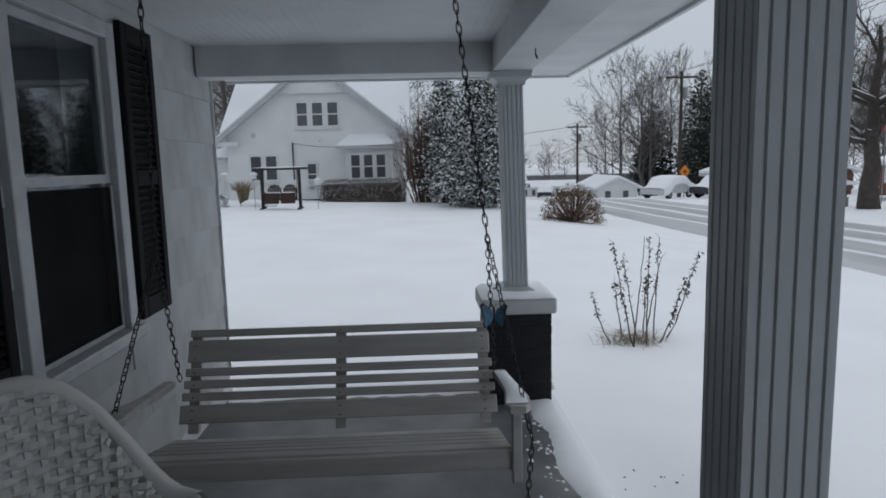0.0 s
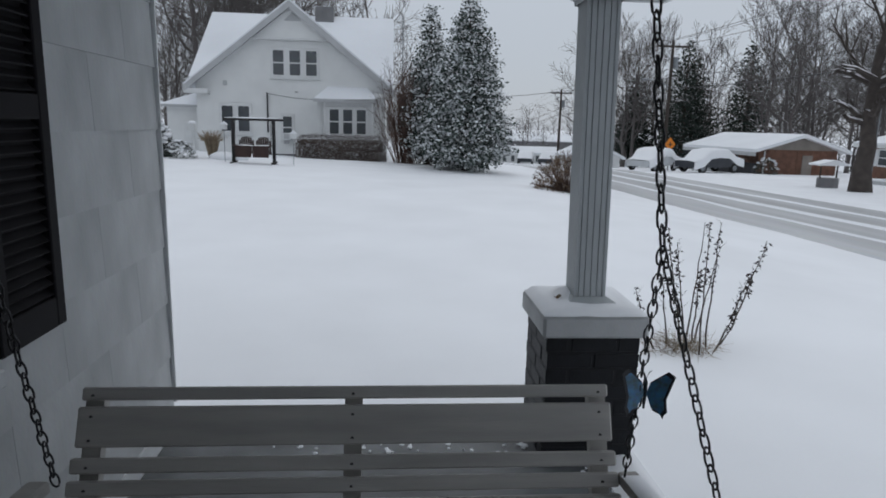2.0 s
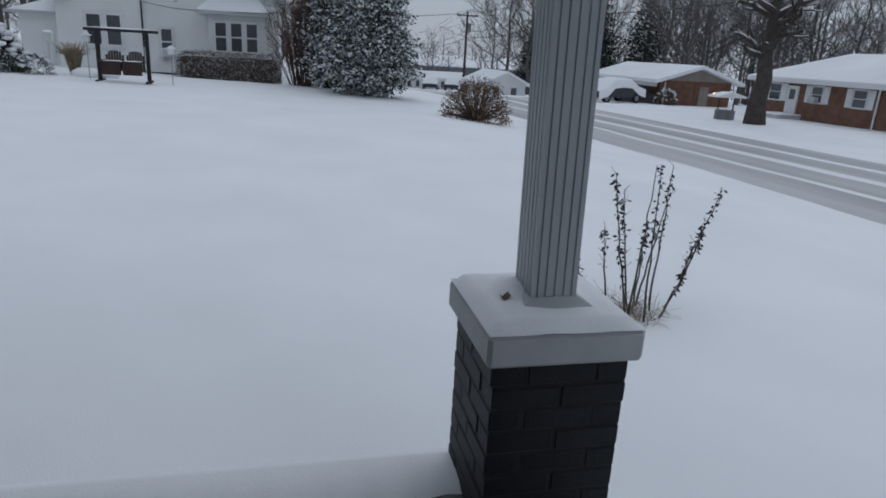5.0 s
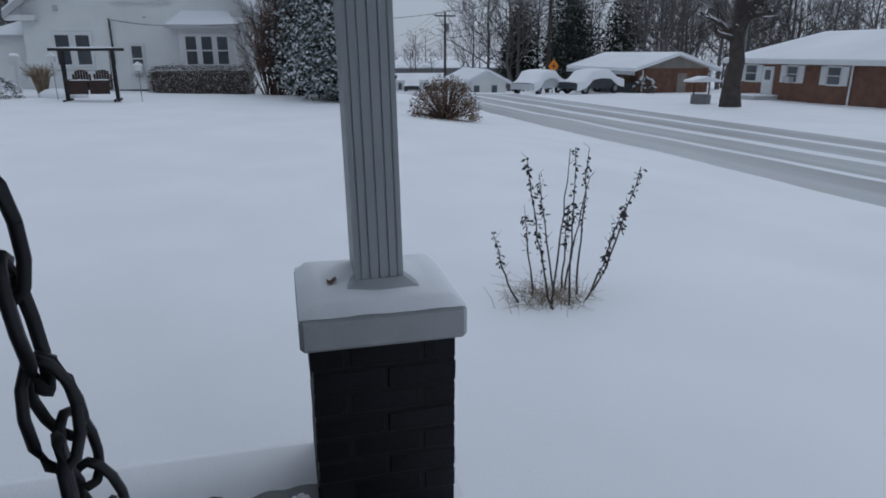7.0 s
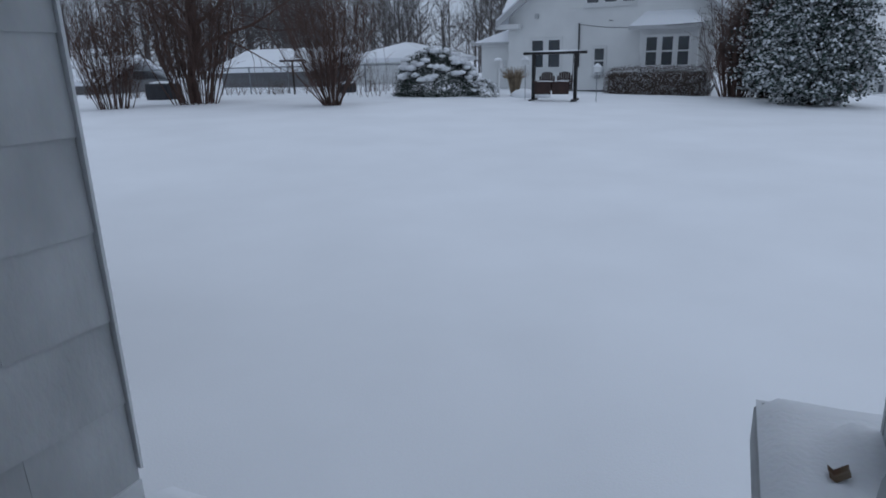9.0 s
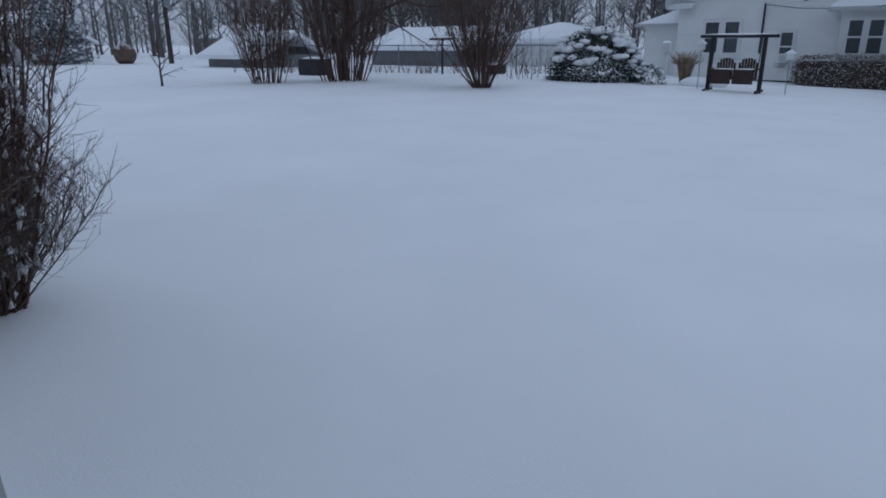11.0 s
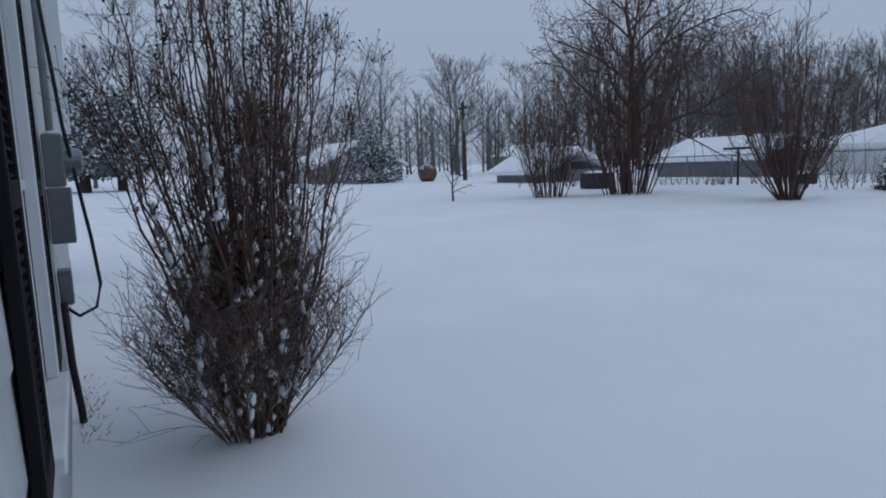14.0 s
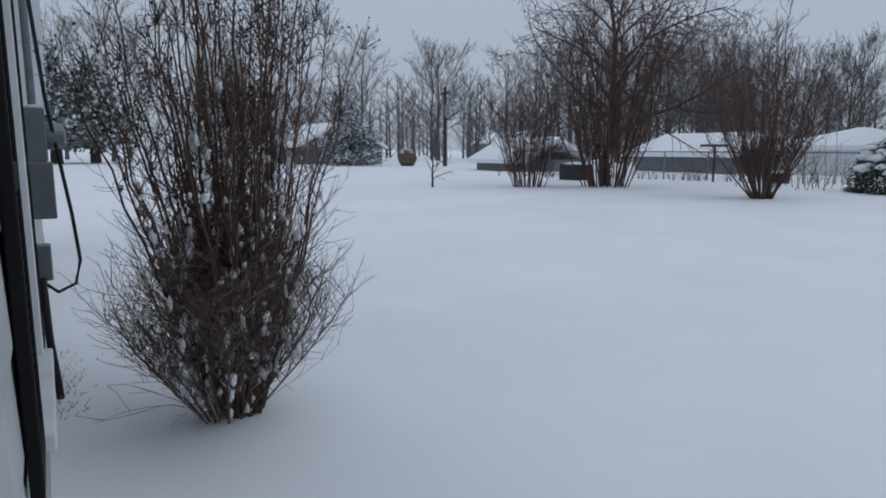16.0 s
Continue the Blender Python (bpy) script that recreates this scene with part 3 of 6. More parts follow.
tagged(part("curtain", drape, CURTAIN), "pale curtain drawn aside behind the front window", "curtain")


def make_shutter(label, w, h):
    sh = thing("shutter", label, "shutter", group="window shutters")
    t = 0.05
    for nm, b in (("stile", (0, t, 0, h)), ("stile", (w - t, w, 0, h)), ("rail", (t, w - t, 0, 0.09)), ("rail", (t, w - t, h - 0.08, h)), ("rail", (t, w - t, h * 0.46, h * 0.46 + 0.07))):
        part(nm, box(b[0], b[1], -0.03, 0.0, b[2], b[3], c=0.004), SHUTTER, sh)
    me = box(t, w - t, -0.014, 0.014, -0.003, 0.003, m=pose(0, -0.012, 0, 40)).data("slat", SHUTTER)
    for z0, z1 in ((0.09, h * 0.46), (h * 0.46 + 0.07, h - 0.08)):
        k = int((z1 - z0) / 0.032)
        for i in range(k):
            s = new("slat", me)
            s.parent, s.location = sh, (0, 0, z0 + (i + 0.5) * (z1 - z0) / k)
    part("backing", box(t, w - t, -0.003, 0.002, 0.05, h - 0.05), SHUTTER, sh)
    return sh


sh1 = make_shutter("tall black louvred shutter fixed beside the front window", 0.33, 1.315)
sh1.matrix_world = pose(XW + 0.002, -0.90, 0.83, 0, 0, 90)
sh2 = copy_thing(sh1, pose(XW + 0.002, -2.14, 0.83, 0, 0, 90))


# ---- siding shingles ----
def siding():
    lap, z = 0.2605, 0.095
    me_cache = {}
    k = 0
    while z < 2.03:
        top = min(z + lap, 2.06)
        for face in ("front", "side"):
            a = 0.0 if k % 2 else -0.3
            while True:
                if face == "front":
                    y1 = YC - 0.006 - a
                    y0 = max(y1 - 0.61 + 0.0015, -2.6)
                    if y1 < -2.55:
                        break
                    y1 = min(y1, YC - 0.006)
                    spans = [(y0, y1)]
                    w_lo, w_hi, w_z0, w_z1 = -1.75, -0.96, 0.765, 2.10
                else:
                    x1 = -2.302 - a
                    if x1 < -5.2:
                        break
                    x0 = x1 - 0.607
                    spans = [(x0, min(x1, -2.302))]
                    w_lo, w_hi, w_z0, w_z1 = -4.43, -3.52, 0.44, 2.06
                cut = []
                for s0, s1 in spans:
                    if top > w_z0 and z < w_z1 and s1 > w_lo and s0 < w_hi:
                        if s0 < w_lo:
                            cut.append((s0, w_lo))
                        if s1 > w_hi:
                            cut.append((w_hi, s1))
                    else:
                        cut.append((s0, s1))
                for s0, s1 in cut:
                    if s1 - s0 < 0.03:
                        continue
                    key = (face, round(s1 - s0, 3), round(top - z, 3))
                    if key not in me_cache:
                        sh = Shape()
                        w, h = s1 - s0, top - z
                        # thicker at the butt, tucked in at the top
                        if face == "front":
                            sh.v = [(0, 0, 0), (0.0, w, 0), (0.0, 0, h), (0.0, w, h), (0.011, 0, 0), (0.011, w, 0), (0.002, 0, h), (0.002, w, h)]
                        else:
                            sh.v = [(0, 0, 0), (w, 0.0, 0), (0, 0, h), (w, 0, h), (0, 0.011, 0), (w, 0.011, 0), (0, 0.002, h), (w, 0.002, h)]
                        sh.f = [(0, 2, 3, 1), (4, 5, 7, 6), (0, 1, 5, 4), (2, 6, 7, 3), (0, 4, 6, 2), (1, 3, 7, 5)]
                        me_cache[key] = sh.data("shingle", SHINGLE)
                    ob = new("shingle", me_cache[key])
                    ob.parent = wall_front if face == "front" else wall_side
                    ob.location = (XW - 0.012, s0, z) if face == "front" else (s0, YS - 0.012, z)
                a += 0.61
        z += lap
        k += 1


wall_front, wall_side = bpy.data.objects["wall_front_b"], bpy.data.objects["wall_side_1"]
siding()


# ---- porch swing ----
def chain(name, label, pts, pitch=0.036, r=0.0028, parent=None):
    """Welded links strung along a line of points, every other one turned a quarter."""
    c = thing(name, label, "chain", group="swing chains")
    ring = Shape()
    ln, wd, n = pitch * 0.72, 0.009, 12
    loop = []
    for i in range(n + 1):
        a = 2 * math.pi * i / n
        loop.append((wd * math.cos(a), 0, ln * math.sin(a) if abs(math.sin(a)) < 0.99 else ln * math.sin(a)))
    ring.tube(loop, r, 5, cap=False)
    me = ring.data("link", STEEL, True)
    flip = 0
    for p, q in zip(pts, pts[1:]):
        p, q = Vector(p), Vector(q)
        d = q - p
        k = max(1, round(d.length / pitch))
        turn = d.to_track_quat("Z", "Y").to_matrix().to_4x4()
        for i in range(k):
            ob = new("link", me)
            ob.parent = c
            ob.matrix_local = Matrix.Translation(p + d * ((i + 0.5) / k)) @ turn @ pose(0, 0, 0, 0, 0, 90 * (flip % 2) + 8 * math.sin(flip * 1.7))
            flip += 1
    return c


bench = thing("porch_swing", "grey-painted slatted timber swing seat hung on chains", "porch swing", (0.045, -0.037, -0.022))
BX0, BX1 = -1.425, -0.125
top_v, bot_v = Vector((0, -0.965, 0.82)), Vector((0, -1.12, 0.452))   # lean of the backrest


def back_slat(u0, u1):
    a, b = bot_v.lerp(top_v, u0), bot_v.lerp(top_v, u1)
    mid = (a + b) / 2
    tilt = math.degrees(math.atan2(top_v.y - bot_v.y, top_v.z - bot_v.z))
    flare = 0.03 * (1 - (u0 + u1) / 2)
    h = (b - a).length / 2
    return box(BX0 - flare, BX1 + flare, -0.011, 0.011, -h, h, c=0.004, m=pose(0, mid.y, mid.z, -tilt))


for u0, u1 in ((0.0, 0.195), (0.235, 0.325), (0.365, 0.455), (0.495, 0.585), (0.645, 0.885), (0.92, 1.0)):
    s = part("back_slat", back_slat(u0, u1), BENCH, bench)
    for x in (BX0 + 0.025, (BX0 + BX1) / 2, BX1 - 0.025):
        for w in ((u0 + u1) / 2,) if u1 - u0 < 0.15 else (u0 + 0.05, u1 - 0.05):
            p = bot_v.lerp(top_v, w)
            part("screw_head", Shape().tube([(x, p.y - 0.0125, p.z - 0.001), (x, p.y - 0.009, p.z)], 0.0045, 8), SCREW, s)
for x in (BX0 + 0.02, (BX0 + BX1) / 2, BX1 - 0.02):
    a, b = bot_v + Vector((0, 0.03, -0.05)), top_v + Vector((0, 0.026, -0.02))
    sh = Shape()
    sh.prism([(x - 0.022, 0), (x + 0.022, 0), (x + 0.022, 1), (x - 0.022, 1)], -0.016, 0.016)
    sh.v = [(v[0], v[1] + a.y + (b.y - a.y) * v[2], a.z + (b.z - a.z) * v[2]) for v in sh.v]
    part("back_stile", sh, BENCH, bench)
def seat_z(y):
    return 0.385 + (-1.12 - y) / 0.41 * 0.10


for y0, y1 in ((-1.215, -1.125), (-1.285, -1.230), (-1.355, -1.300), (-1.425, -1.370), (-1.530, -1.440)):
    ym = (y0 + y1) / 2
    part("seat_slat", box(BX0 - 0.05, BX1 + 0.03, -(y1 - y0) / 2, (y1 - y0) / 2, -0.02, 0.0, c=0.004, m=pose(0, ym, seat_z(ym), -13.7)), BENCH, bench)
part("front_apron", box(BX0 - 0.05, BX1 + 0.03, -1.553, -1.533, 0.405, 0.478, c=0.004), BENCH, bench)
for x in (BX0 - 0.02, (BX0 + BX1) / 2, BX1 + 0.0):
    br_ = Shape().box(x - 0.018, x + 0.018, -1.53, -1.06, 0, 1)
    br_.v = [(a, b, seat_z(b) - 0.024 - (0.055 if c < 0.5 else 0)) for a, b, c in br_.v]
    part("seat_bearer", br_, BENCH, bench)
for side, x in ((-1, BX0 - 0.085), (1, BX1 + 0.045)):
    # a curved paddle arm
    rows_t, n = [], 14
    sh = Shape()
    rows = []
    for i in range(n + 1):
        s = i / n
        y = -1.05 - 0.55 * s
        w = 0.026 + 0.020 * smooth01(0.35, 0.8, s) - 0.018 * smooth01(0.93, 1.0, s)
        off = side * 0.02 * math.sin(s * math.pi)
        z = 0.62 + 0.045 * s - 0.012 * math.sin(min(1, s * 1.4) * math.pi)
        rows.append([(x + off - w, y, z - 0.028), (x + off - w, y, z - 0.004), (x + off - w + 0.006, y, z), (x + off + w - 0.006, y, z), (x + off + w, y, z - 0.004), (x + off + w, y, z - 0.028), (x + off - w, y, z - 0.028)])
    sh.grid(rows)
    sh.f.append(tuple(range(6)))
    sh.f.append(tuple(len(sh.v) - 7 + i for i in range(6)))
    part("armrest", sh, BENCH, bench)
    part("arm_post", box(x - 0.018, x + 0.018, -1.57, -1.53, 0.36, 0.635, c=0.004), BENCH, bench)
    if side > 0:
        rows = []
        for i in range(13):
            s = i / 12
            y, z = -1.07 - 0.50 * s, 0.62 + 0.045 * s - 0.012 * math.sin(min(1, s * 1.4) * math.pi)
            e = math.sin(math.pi * min(1, s * 1.02)) ** 0.4
            off = 0.02 * math.sin(s * math.pi)
            rows.append([(x + off + 0.036 * u * (0.7 + 0.4 * s), y, z + 0.001 + 0.014 * e * (1 - abs(u) ** 3)) for u in (-1, -0.6, 0, 0.6, 1)])
        tagged(part("armrest_snow", Shape().grid(rows), SNOW, smooth=True), "thin snow lying on the swing's armrest", "snow").location = bench.location

CEIL_L, JOIN_L = (-1.355, -1.33, CZ), (-1.375, -1.33, 1.20)
CEIL_R, JOIN_R = (-0.225, -1.335, CZ), (-0.105, -1.33, 1.22)
chain("chain", "dark steel chain hanging from the porch ceiling", [CEIL_L, JOIN_L], 0.040)
chain("chain", "dark steel chain running down to the rear of the swing arm", [JOIN_L, (-1.40, -1.13, 0.615)], 0.032, 0.0024)
chain("chain", "dark steel chain running down to the front of the swing arm", [JOIN_L, (-1.49, -1.54, 0.62)], 0.032, 0.0024)
chain("chain", "dark steel chain hanging from the porch ceiling", [CEIL_R, JOIN_R], 0.040)
chain("chain", "dark steel chain running down to the rear of the swing arm", [JOIN_R, (-0.06, -1.13, 0.615)], 0.032, 0.0024)
chain("chain", "dark steel chain running past the front of the swing arm", [JOIN_R, (0.02, -1.60, 0.50), (0.0, -1.60, 0.25)], 0.032, 0.0024)
chain("chain", "loose end of dark steel chain below the swing arm", [(-1.49, -1.59, 0.50), (-1.49, -1.60, 0.28)], 0.032, 0.0024)

fly = thing("butterfly_ornament", "blue tin butterfly with dark wing edges clipped on a chain", "ornament")
for sgn, label in ((-1, ""), (1, "")):
    outline = [(0, 0.0), (0.01, 0.035), (0.055, 0.075), (0.075, 0.065), (0.062, 0.02), (0.055, -0.005), (0.06, -0.04), (0.052, -0.05), (0.05, -0.062), (0.042, -0.05), (0.02, -0.045)]
    for nm, sc, mt, dy in (("wing", 0.86, WING_BLUE, -0.0015), ("wing_edge", 1.0, WING_DARK, 0.0)):
        sh = Shape().prism([(x * sc + 0.004, z * sc) for x, z in outline], -0.0014 if nm == "wing" else -0.0007, 0.0014 if nm == "wing" else 0.0007)
        ob = part(nm, sh, mt, fly)
        ob.matrix_local = pose(0, 0, 0, 0, 0, -28 if sgn > 0 else 208)
part("body", Shape().tube([(0, 0, -0.045), (0, 0, -0.01), (0, 0, 0.03), (0, 0, 0.045)], [0.003, 0.006, 0.006, 0.002], 6), WING_DARK, fly)
for sgn in (-1, 1):
    part("feeler", Shape().tube([(0, 0, 0.04), (0.008 * sgn, 0, 0.06), (0.014 * sgn, 0, 0.065)], 0.0012, 4), WING_DARK, fly)
fly.matrix_world = pose(-0.068, -1.222, 0.87, 0, 0, -12) @ Matrix.Scale(0.82, 4)


# ---- white resin armchair ----
def resin_chair():
    ch = thing("resin_armchair", "white moulded plastic armchair with a basket-weave back", "chair")
    cx, cy = -1.15, -2.42

    def rim(phi):
        c = math.cos(phi)
        h = 0.62 + 0.36 * smooth01(-0.35, 0.75, c)
        flare = 0.04 * smooth01(0.6, 0.95, h)
        return Vector((cx - (0.30 + flare) * c, cy + (0.31 + flare) * math.sin(phi), h))

    phis = [radians(-118 + 236 * i / 40) for i in range(41)]
    sh = Shape()
    rows = []
    for p in phis:
        r = rim(p)
        o = Vector((-math.cos(p), math.sin(p), 0))
        rows.append([r + o * 0.0 + Vector((0, 0, -0.035)), r + o * 0.004 + Vector((0, 0, -0.006)), r + o * 0.02 + Vector((0, 0, 0.004)), r + o * 0.045 + Vector((0, 0, 0.0)), r + o * 0.058 + Vector((0, 0, -0.02)), r + o * 0.056 + Vector((0, 0, -0.05))])
    sh.grid(rows)
    part("rim", sh, PLASTIC, ch, smooth=True)
    # woven back: interlaced upright and level strands
    strand_me = {}
    for k in range(1, 30):
        p = radians(-100 + 200 * k / 30)
        top, o = rim(p), Vector((-math.cos(p), math.sin(p), 0))
        pts = []
        m = 22
        for i in range(m + 1):
            s = i / m
            z = 0.44 + (top.z - 0.03 - 0.44) * s
            q = Vector((cx - (0.27 + 0.03 * s) * math.cos(p), cy + (0.28 + 0.03 * s) * math.sin(p), z))
            pts.append(q + o * (0.004 * (1 if (i + k) % 2 else -1)))
        part("upright_strand", Shape().tube(pts, 0.0105, 4), PLASTIC, ch)
    for j in range(1, 17):
        z = 0.44 + 0.034 * j
        seg, k = [], 0
        for i in range(61):
            p = radians(-104 + 208 * i / 60)
            if rim(p).z - 0.02 > z:
                o = Vector((-math.cos(p), math.sin(p), 0))
                s = (z - 0.44) / max(0.05, rim(p).z - 0.47)
                q = Vector((cx - (0.27 + 0.03 * s) * math.cos(p), cy + (0.28 + 0.03 * s) * math.sin(p), z))
                seg.append(q + o * (0.005 * (1 if (i // 2 + j) % 2 else -1)))
        if len(seg) > 2:
            part("level_strand", Shape().tube(seg, 0.0125, 4), PLASTIC, ch)
    seat = Shape().blob((cx + 0.02, cy, 0.42), (0.30, 0.30, 0.03), random.Random(2), 20, 0.0)
    part("seat", seat, PLASTIC, ch, smooth=True)
    for sx in (-1, 1):
        for sy in (-1, 1):
            part("leg", Shape().tube([(cx + 0.22 * sx, cy + 0.22 * sy, 0.42), (cx + 0.26 * sx, cy + 0.26 * sy, 0.0)], [0.03, 0.022], 8), PLASTIC, ch)
    for sgn in (-1, 1):
        e = rim(radians(118 * sgn))
        part("arm_front", Shape().tube([e + Vector((-0.01, 0.02 * sgn, -0.02)), e + Vector((0.03, 0.0, -0.06)), (cx + 0.24, cy + 0.25 * sgn, 0.42)], [0.03, 0.028, 0.026], 8), PLASTIC, ch, smooth=True)
    return ch


resin_chair()

# ---- end wall of the house: window, shutters, meter, cable, conduit ----
sw = sash_window("window_2", "double-hung window in the end wall with dark panes", 0.75, 1.48, PAINT_TRIM, GLASS_FAR, 0.5)
sw.matrix_world = pose(-3.6, YS + 0.004, 0.52, 0, 0, 180)
tagged(sw, "double-hung white window in the end wall", "window")
sh3 = make_shutter("black louvred shutter fixed beside the end window", 0.34, 1.54)
sh3.matrix_world = pose(-3.16, YS + 0.002, 0.50, 0, 0, 180)
copy_thing(sh3, pose(-4.44, YS + 0.002, 0.50, 0, 0, 180))
meter = thing("electric_meter", "grey electric meter box with a glass dome, snow on top", "meter", (-6.2, YS, 0.885))
part("lower_box", box(-0.14, 0.14, 0.0, 0.13, 0.0, 0.34, c=0.008), METERBOX, meter)
part("socket_box", box(-0.12, 0.12, 0.0, 0.11, 0.345, 0.66, c=0.008), METERBOX, meter)
part("dome", Shape().tube([(0, 0.11, 0.50), (0, 0.15, 0.50), (0, 0.20, 0.50), (0, 0.215, 0.50)], [0.085, 0.085, 0.075, 0.03], 16), GALV, meter)
part("snow_cap", Shape().blob((0, 0.06, 0.665), (0.115, 0.06, 0.022), rng, 12, 0.08), SNOW, meter, "cap of snow", True)
part("riser_pipe", Shape().tube([(0, 0.05, 0.66), (0, 0.05, 1.9)], 0.022, 10), GALV, meter)
jb = thing("junction_box", "small grey cable box on the end wall", "box", (-6.3, YS, 0.48))
part("body", box(-0.09, 0.09, 0, 0.08, 0, 0.22, c=0.008), METERBOX, jb)
cable = Shape().tube([(-6.0, YS + 0.03, 3.3), (-6.0, YS + 0.05, 2.6), (-6.1, YS + 0.12, 1.6), (-6.2, YS + 0.21, 0.9), (-6.2, YS + 0.235, 0.6), (-6.2, YS + 0.20, 0.45), (-6.22, YS + 0.10, 0.40), (-6.3, YS + 0.04, 0.44)], 0.011, 6)
tagged(part("hanging_cable", cable, WIRE, smooth=True), "slack black cable looping down the end wall", "cable")
pipe = Shape().tube([(-6.2, YS + 0.02, 0.50), (-6.1, YS + 0.03, 0.12), (-6.0, YS + 0.055, -0.14), (-5.95, YS + 0.06, -0.25)], 0.022, 8)
tagged(part("downpipe", pipe, STEEL, smooth=True), "dark pipe running down the end wall into the snow", "pipe")
grass_bits = Shape()
for k in range(110):
    x, y = rng.uniform(-6.9, -5.6), YS + 0.03 + abs(rng.gauss(0, 0.10))
    z = ground_z(x, y)
    h = rng.uniform(0.01, 0.05)
    grass_bits.tube([(x, y, z), (x + rng.uniform(-.03, .03), y + rng.uniform(-.02, .04), z + h)], [0.003, 0.001], 3, False)
tagged(part("foundation_weeds", grass_bits, STRAW), "bits of grass and litter showing through snow by the wall", "weeds", kind="stuff")

# ---- withered plant by the porch ----
def withered_plant():
    pl = thing("withered_plant", "dead dark flower stems with shrivelled leaves standing in snow", "plant")
    r = random.Random(11)
    px, py = 1.76, 2.25
    # base offset, tip offset (right, back, up), leafiness
    stems = [(-0.28, -0.02, -0.48, 0.0, 0.50, 1), (-0.10, -0.18, -0.30, -0.1, 0.98, 3), (0.02, 0.05, -0.17, 0.0, 0.86, 1), (-0.11, -0.15, 0.04, 0.0, 1.02, 0),
             (0.02, -0.14, 0.10, 0.05, 1.02, 2), (0.07, 0.10, 0.10, 0.12, 0.62, 2), (0.15, 0.02, 0.22, 0.10, 1.0, 2), (0.10, 0.12, 0.26, 0.15, 0.80, 0),
             (0.15, -0.10, 0.45, 0.0, 0.62, 3), (0.28, 0.05, 0.62, 0.10, 0.86, 2), (-0.14, 0.10, -0.22, 0.12, 0.58, 1)]
    for bx, by, tx, ty, h, leafy in stems:
        z0 = ground_z(px + bx, py + by) + 0.01
        pts = []
        for i in range(11):
            s = i / 10
            curve = s ** 0.75 if tx - bx > 0.2 or tx - bx < -0.1 else s
            pts.append(Vector((px + bx + (tx - bx) * curve + r.uniform(-.008, .008), py + by + (ty - by) * curve + r.uniform(-.008, .008), z0 - 0.03 + (h + 0.03) * s)))
        part("stem", Shape().tube(pts, [0.0085 - 0.006 * i / 10 for i in range(11)], 5), BARK, pl)
        side = Shape()
        for i in range(4, 11):
            if r.random() < 0.6:
                a, q = r.uniform(0, 6.28), pts[i]
                side.tube([q, q + Vector((0.02 * math.cos(a), 0.02 * math.sin(a), 0.02)), q + Vector((0.045 * math.cos(a), 0.045 * math.sin(a), 0.03 + 0.03 * r.random()))], [0.0022, 0.0015, 0.0008], 3, False)
        if leafy:
            lf = Shape()
            lo = 4 if leafy == 3 else 6
            for k in range(26 * leafy):
                i = r.randint(lo, 10)
                q = pts[i].lerp(pts[max(0, i - 1)], r.random()) + Vector((r.gauss(0, .007), r.gauss(0, .007), r.gauss(0, .012)))
                d = Vector((r.gauss(0, 1), r.gauss(0, 1), r.gauss(-0.7, 0.6))).normalized() * r.uniform(0.02, 0.05)
                w = d.cross(Vector((r.gauss(0, 1), r.gauss(0, 1), r.gauss(0, 1)))).normalized() * 0.010
                b = len(lf.v)
                lf.v += [tuple(q), tuple(q + d * 0.5 + w), tuple(q + d), tuple(q + d * 0.5 - w)]
                lf.f += [(b, b + 1, b + 2), (b, b + 2, b + 3)]
            part("leaves", lf, LEAFBLACK, pl, "shrivelled dark leaves")
        if side.v:
            part("side_twigs", side, BARK, pl)["kind"] = "stuff"
    tuft = Shape()
    for k in range(220):
        x, y = px + r.gauss(-0.08, 0.14), py + r.gauss(0.0, 0.10)
        z = ground_z(x, y)
        d = Vector((r.gauss(0, .06), r.gauss(0, .06), r.uniform(.04, .13)))
        tuft.tube([(x, y, z), Vector((x, y, z)) + d * 0.6, Vector((x, y, z)) + d + Vector((d.x, d.y, -.02))], [0.0022, 0.0016, 0.0008], 3, False)
    part("dry_tuft", tuft, STRAW, pl, "tuft of dry straw-coloured grass")
    return pl


withered_plant()


# ---- trees and shrubs ----
def branch(g, p, d, length, r0, depth, R, spread=0.6, up=0.15, kids=(5, 3), taper=0.3, segs=6, wig=0.12, sides=(6, 4, 3), start=0.25, ratio=0.55, min_r=0.003):
    """A wavering limb with smaller ones along it."""
    p, d = Vector(p), Vector(d).normalized()
    pts, rad = [p.copy()], [r0]
    for i in range(segs):
        d = (d + Vector((R.gauss(0, wig), R.gauss(0, wig), R.gauss(0, wig) + up * 0.3))).normalized()
        p = p + d * (length / segs)
        pts.append(p.copy())
        rad.append(max(min_r * 0.6, r0 * (1 - (1 - taper) * (i + 1) / segs)))
    g.tube(pts, rad, sides[0], False)
    if depth <= 0:
        return
    n = kids[0]
    for k in range(n):
        s = start + (1 - start) * (k + R.random()) / n
        i = min(segs - 1, int(s * segs))
        q = pts[i].lerp(pts[i + 1], s * segs - i)
        ax = (pts[i + 1] - pts[i]).normalized()
        a = R.uniform(0, 2 * math.pi)
        side = ax.cross(Vector((math.cos(a), math.sin(a), 0.3))).normalized()
        nd = (ax * (1 - spread * 0.5) + side * spread * R.uniform(0.7, 1.2) + Vector((0, 0, up))).normalized()
        branch(g, q, nd, length * ratio * R.uniform(0.7, 1.2) * (1.1 - 0.5 * s), max(min_r, rad[i] * 0.55), depth - 1, R, spread, up, kids[1:] or (2,), 0.25, max(3, segs - 1), wig * 1.1, sides[1:] or (3,), 0.2, ratio, min_r)


